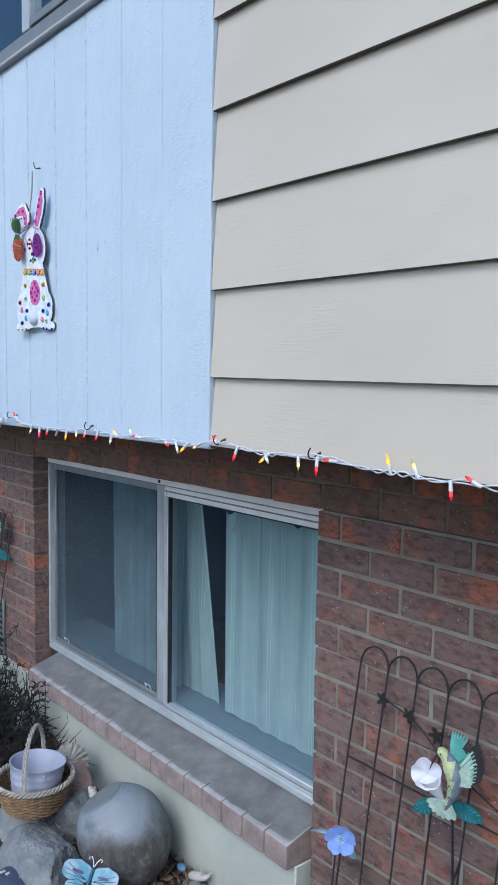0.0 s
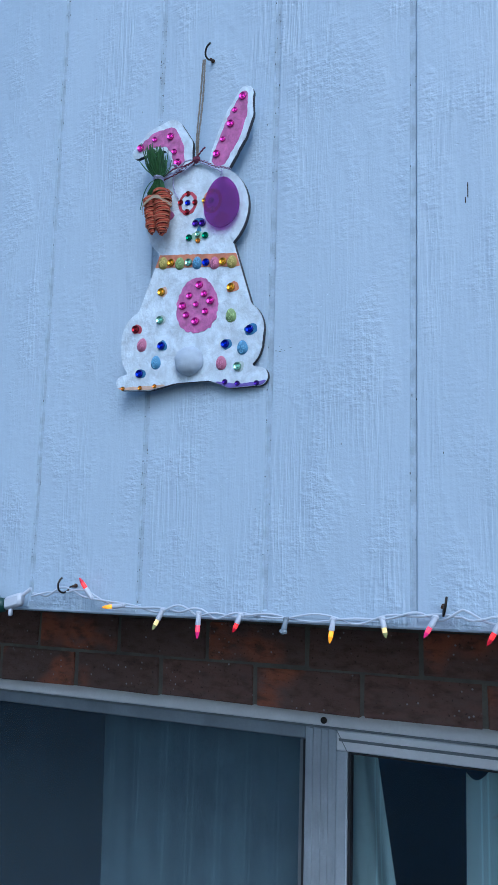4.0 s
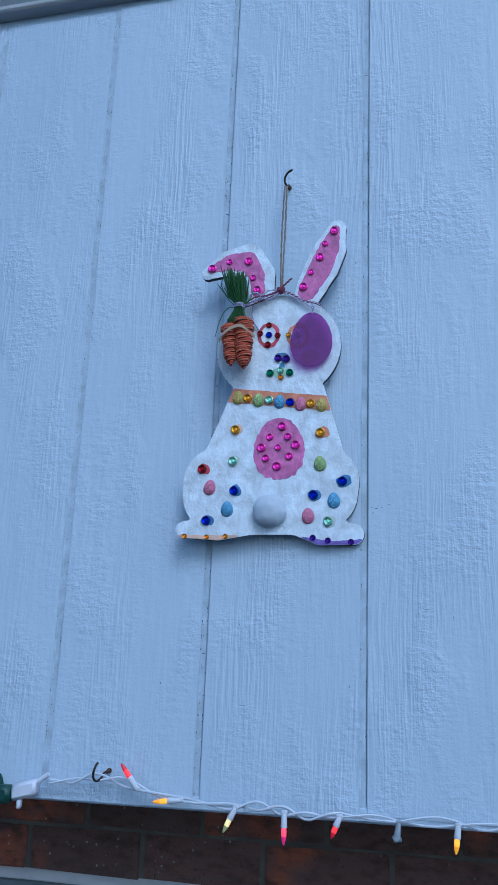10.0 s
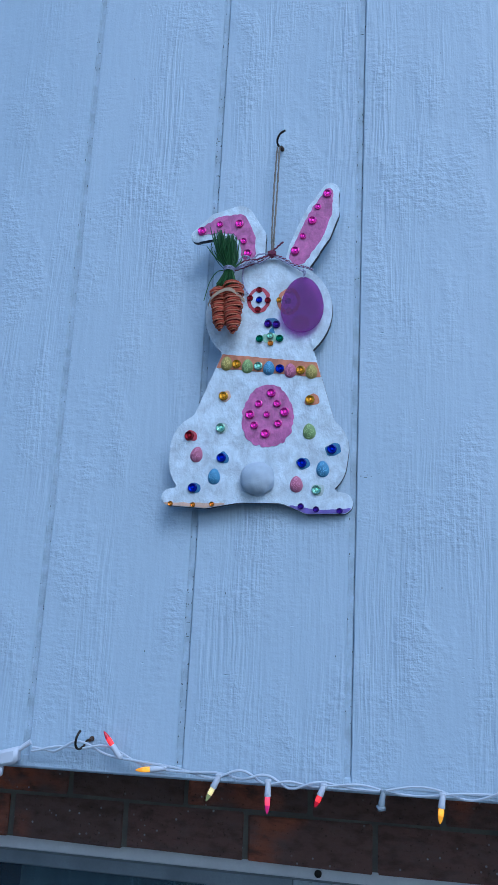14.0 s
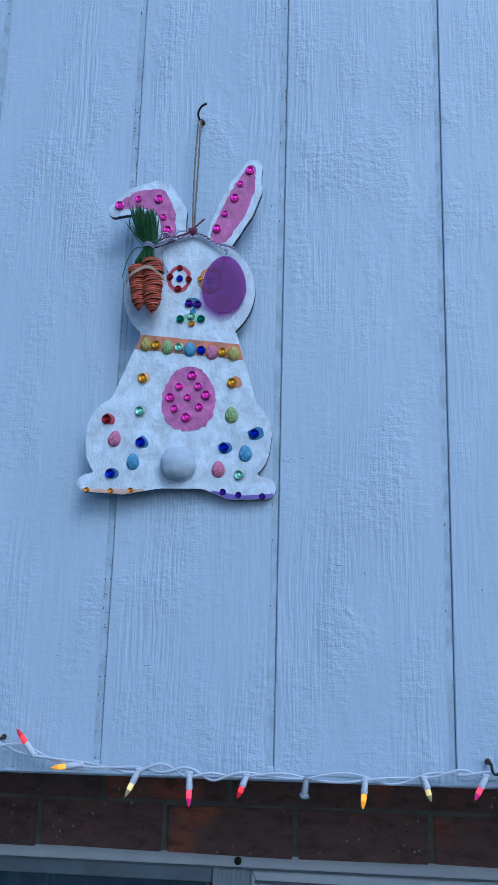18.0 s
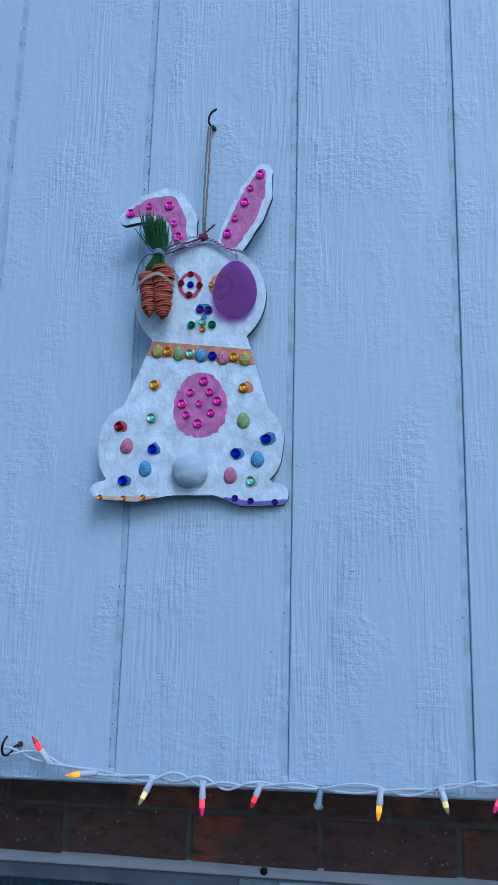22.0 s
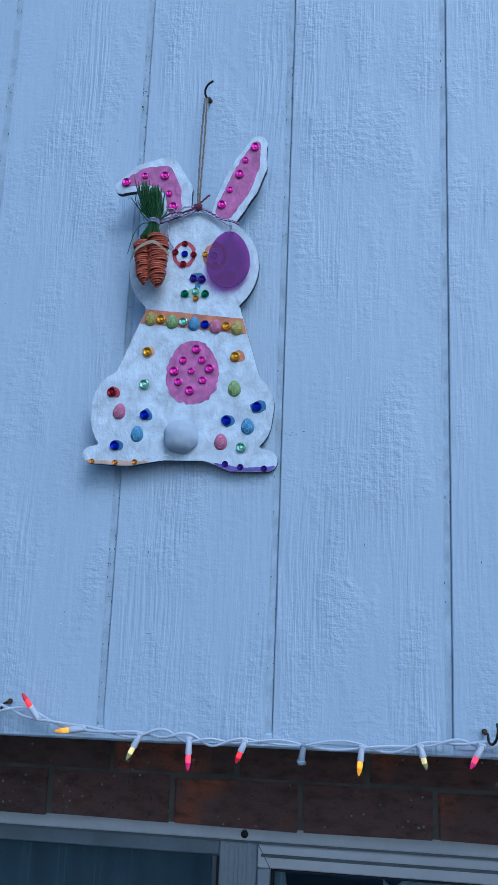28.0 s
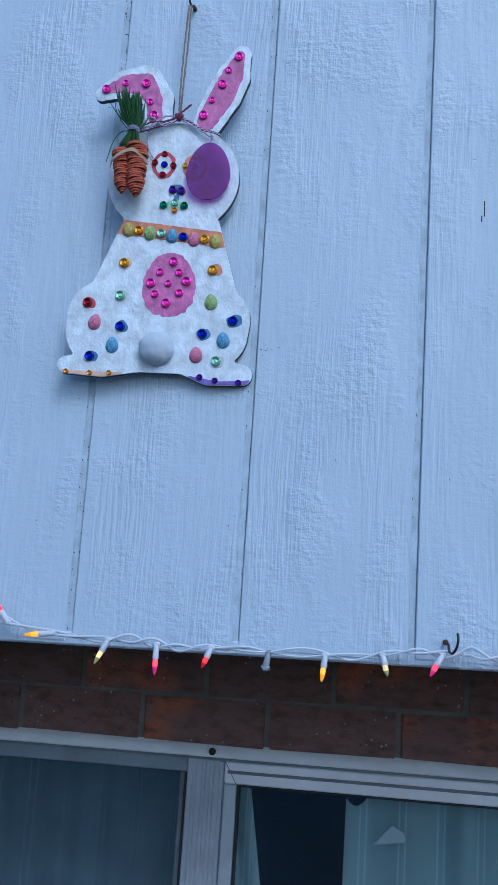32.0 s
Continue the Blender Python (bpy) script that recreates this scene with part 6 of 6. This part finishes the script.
tube(bm, [(.216, .265, .366), (.205, .20, -.16)], .0026, 6)
part("stake", bm, BLACK_WIRE, blue)

# vent grille low on the brick
vent = thing("wall_vent", (-2.26, .366, .10), "dark louvred vent grille set in the brick wall", "vent")
bm = bmesh.new()
box(bm, -2.36, -2.185, .356, .369, .10, .385, .003)
part("frame", bm, ALU_DARK, vent)
for k in range(9):
    bm = bmesh.new()
    box(bm, -2.35, -2.195, .350, .3558, .118 + .029 * k, .133 + .029 * k, .001)
    part("slat", bm, BLACK_WIRE, vent)

# ---- pieces of the walls ----
def plank_mesh(width, z1, left, right):
    """One board face: a crisp arris on one side of each groove, a worn slope on the other."""
    bm = bmesh.new()
    worn = .0014 if right > .002 else .0006
    ledge = .0061 if right > .002 else .0006
    prof = [(left, .0057), (left, .0010), (left + .0010, 0), (width - right - worn, 0), (width - right, .0026 if right > .002 else .0006), (width - right + ledge, .0031), (width - right + ledge, .0057)]
    rings = [[bm.verts.new((x, y, z)) for x, y in prof] for z in (0, z1)]
    m = len(prof)
    for k in range(m):
        bm.faces.new((rings[0][k], rings[0][(k + 1) % m], rings[1][(k + 1) % m], rings[1][k])).material_index = 1 if right > .002 and k in (0, 3, 4, 5) else 0
    bm.faces.new(rings[0][::-1])
    bm.faces.new(rings[1])
    bmesh.ops.recalc_face_normals(bm, faces=bm.faces)
    me = bpy.data.meshes.new("plank")
    bm.to_mesh(me)
    bm.free()
    me.materials.append(PANEL)
    me.materials.append(GRIME)
    return me


wide = plank_mesh(PLANK, TOP - .015 - 1.338, .0036, .0036)
for k in range(13):
    x0, tall = groove(k + 1), 3.2 - 1.338 if k < 1 else TOP - .015 - 1.338
    if k > 2:
        me = wide
    else:
        me = plank_mesh(PLANK + (.0085 if k == 0 else 0), tall, .0014 if k < 2 else .0036, 0 if k == 0 else .0012)
    ob = new("plank", me)
    ob.parent = panel_wall
    ob.location = Vector((x0, 0, bottom(x0) + .0035)) - origin(panel_wall)


def brick_mesh(length, seed, depth=.092, height=.0685, mat=BRICK):
    rnd = random.Random(seed)
    bm = bmesh.new()
    box(bm, -length / 2, length / 2, 0, depth, 0, height, .0020)
    for v in bm.verts:
        v.co += Vector((rnd.uniform(-1, 1) * .0024, rnd.uniform(-1, 1) * .0012, rnd.uniform(-1, 1) * .0021 + lev(v.co.x) - lev(0)))
    me = bpy.data.meshes.new("brick")
    bm.to_mesh(me)
    bm.free()
    me.materials.append(mat)
    return me


brick_kinds = {}


def lay(x0, x1, z, y=.37, height=.0655, gap=.0092, mat=BRICK):
    length = round((x1 - x0 - gap) / .004) * .004
    if length < .02:
        return
    rnd = random.Random(int(x0 * 977 + z * 3571))
    key = (length, rnd.randrange(4), height)
    if key not in brick_kinds:
        brick_kinds[key] = brick_mesh(length, key[1] + int(length * 1000), height=height, mat=mat)
    ob = new("brick", brick_kinds[key])
    ob.parent = brick_wall
    x = (x0 + x1) / 2
    ob.location = Vector((x, y + rnd.uniform(-.0012, .0016), z + lev(x) + rnd.uniform(-.001, .001))) - origin(brick_wall)


for j in (-1, 0):
    x = -.605 - 10 * .2045 + (.1022 if j == -1 else 0)
    while x < 1.1:
        lay(x, x + .2045, Z_TOP - j * COURSE - COURSE + .005, .37, .0685, .0068, BRICK_CLEAN)
        x += .2045
for j in range(1, 18):
    z = Z_TOP - (j + 1) * COURSE + .005
    first = .080 if j % 2 else .183
    lay(JAMB_R - .005, first, z)
    for k in range(5):
        lay(first + .2066 * k, first + .2066 * (k + 1), z)
    last = JAMB_L - (.103 if j % 2 else .2066)
    lay(last, JAMB_L + .005, z)
    for k in range(3):
        lay(last - .2066 * (k + 1), last - .2066 * k, z)

sill = thing("window_sill_brick", (-.9, .38, .13), "sloping row of worn bricks forming the basement window sill", "window sill", kind="structure")
sill_mesh = bpy.data.meshes.new("sill_brick")
bm = bmesh.new()
box(bm, -.0484, .0484, .302, .4535, .134, .205, 0)
for v in bm.verts:
    if v.co.z > .2 and v.co.y > .4:
        v.co.z = .249
bmesh.ops.bevel(bm, geom=bm.edges[:], offset=.0042, segments=2, affect="EDGES", profile=.5)
bm.normal_update()
for f in bm.faces:
    f.material_index = 1 if f.normal.z > .6 else 0
bmesh.ops.translate(bm, verts=bm.verts, vec=(0, -.38, -.13))
bm.to_mesh(sill_mesh)
bm.free()
sill_mesh.materials.append(SILL_CLAY)
sill_mesh.materials.append(SILL_CAP)
for k in range(17):
    x = -1.715 + .1022 * k
    ob = new("sill_brick", sill_mesh)
    ob.parent = sill
    ob.location = Vector((x, .38 + .0015 * noise.noise(Vector((k * 1.7, 0, 0))), .13 + lev(x))) - origin(sill)
bm = bmesh.new()
box(bm, -1.765, -.032, .311, .4535, .137, .2035, .002)
for v in bm.verts:
    if v.co.z > .2 and v.co.y > .4:
        v.co.z = .2475
shear(bm)
part("sill_mortar", bm, plain("dark_eroded_joint", (.115, .100, .094), .95, vary=.3), sill)
bm = bmesh.new()
grid = []
for i in range(174):
    x = -1.764 + .01 * i
    near = (x + 1.7661) / .1022
    joint = abs(near - round(near)) < .06
    edge = .317 + .004 * noise.noise(Vector((x * 11, 0, 2))) + .003 * noise.noise(Vector((x * 47, 0, 5)))
    if joint:
        edge += .010 + .045 * max(0, noise.noise(Vector((round(near) * 3.3, 1, 7))))
    row = []
    for k in range(9):
        y = edge + (.4530 - edge) * k / 8
        skin = .0005 if k == 0 else .0012 + .0006 * noise.noise(Vector((x * 16, y * 16, 0)))
        row.append(bm.verts.new((x, y, .2062 + (y - .302) * .2904 + skin + lev(x))))
    grid.append(row)
for a, b in zip(grid, grid[1:]):
    for k in range(8):
        bm.faces.new((a[k], b[k], b[k + 1], a[k + 1]))
bmesh.ops.solidify(bm, geom=bm.faces[:], thickness=.004)
part("sill_wash", bm, SILL_CAP, sill, "grey cement wash on top of the sill")
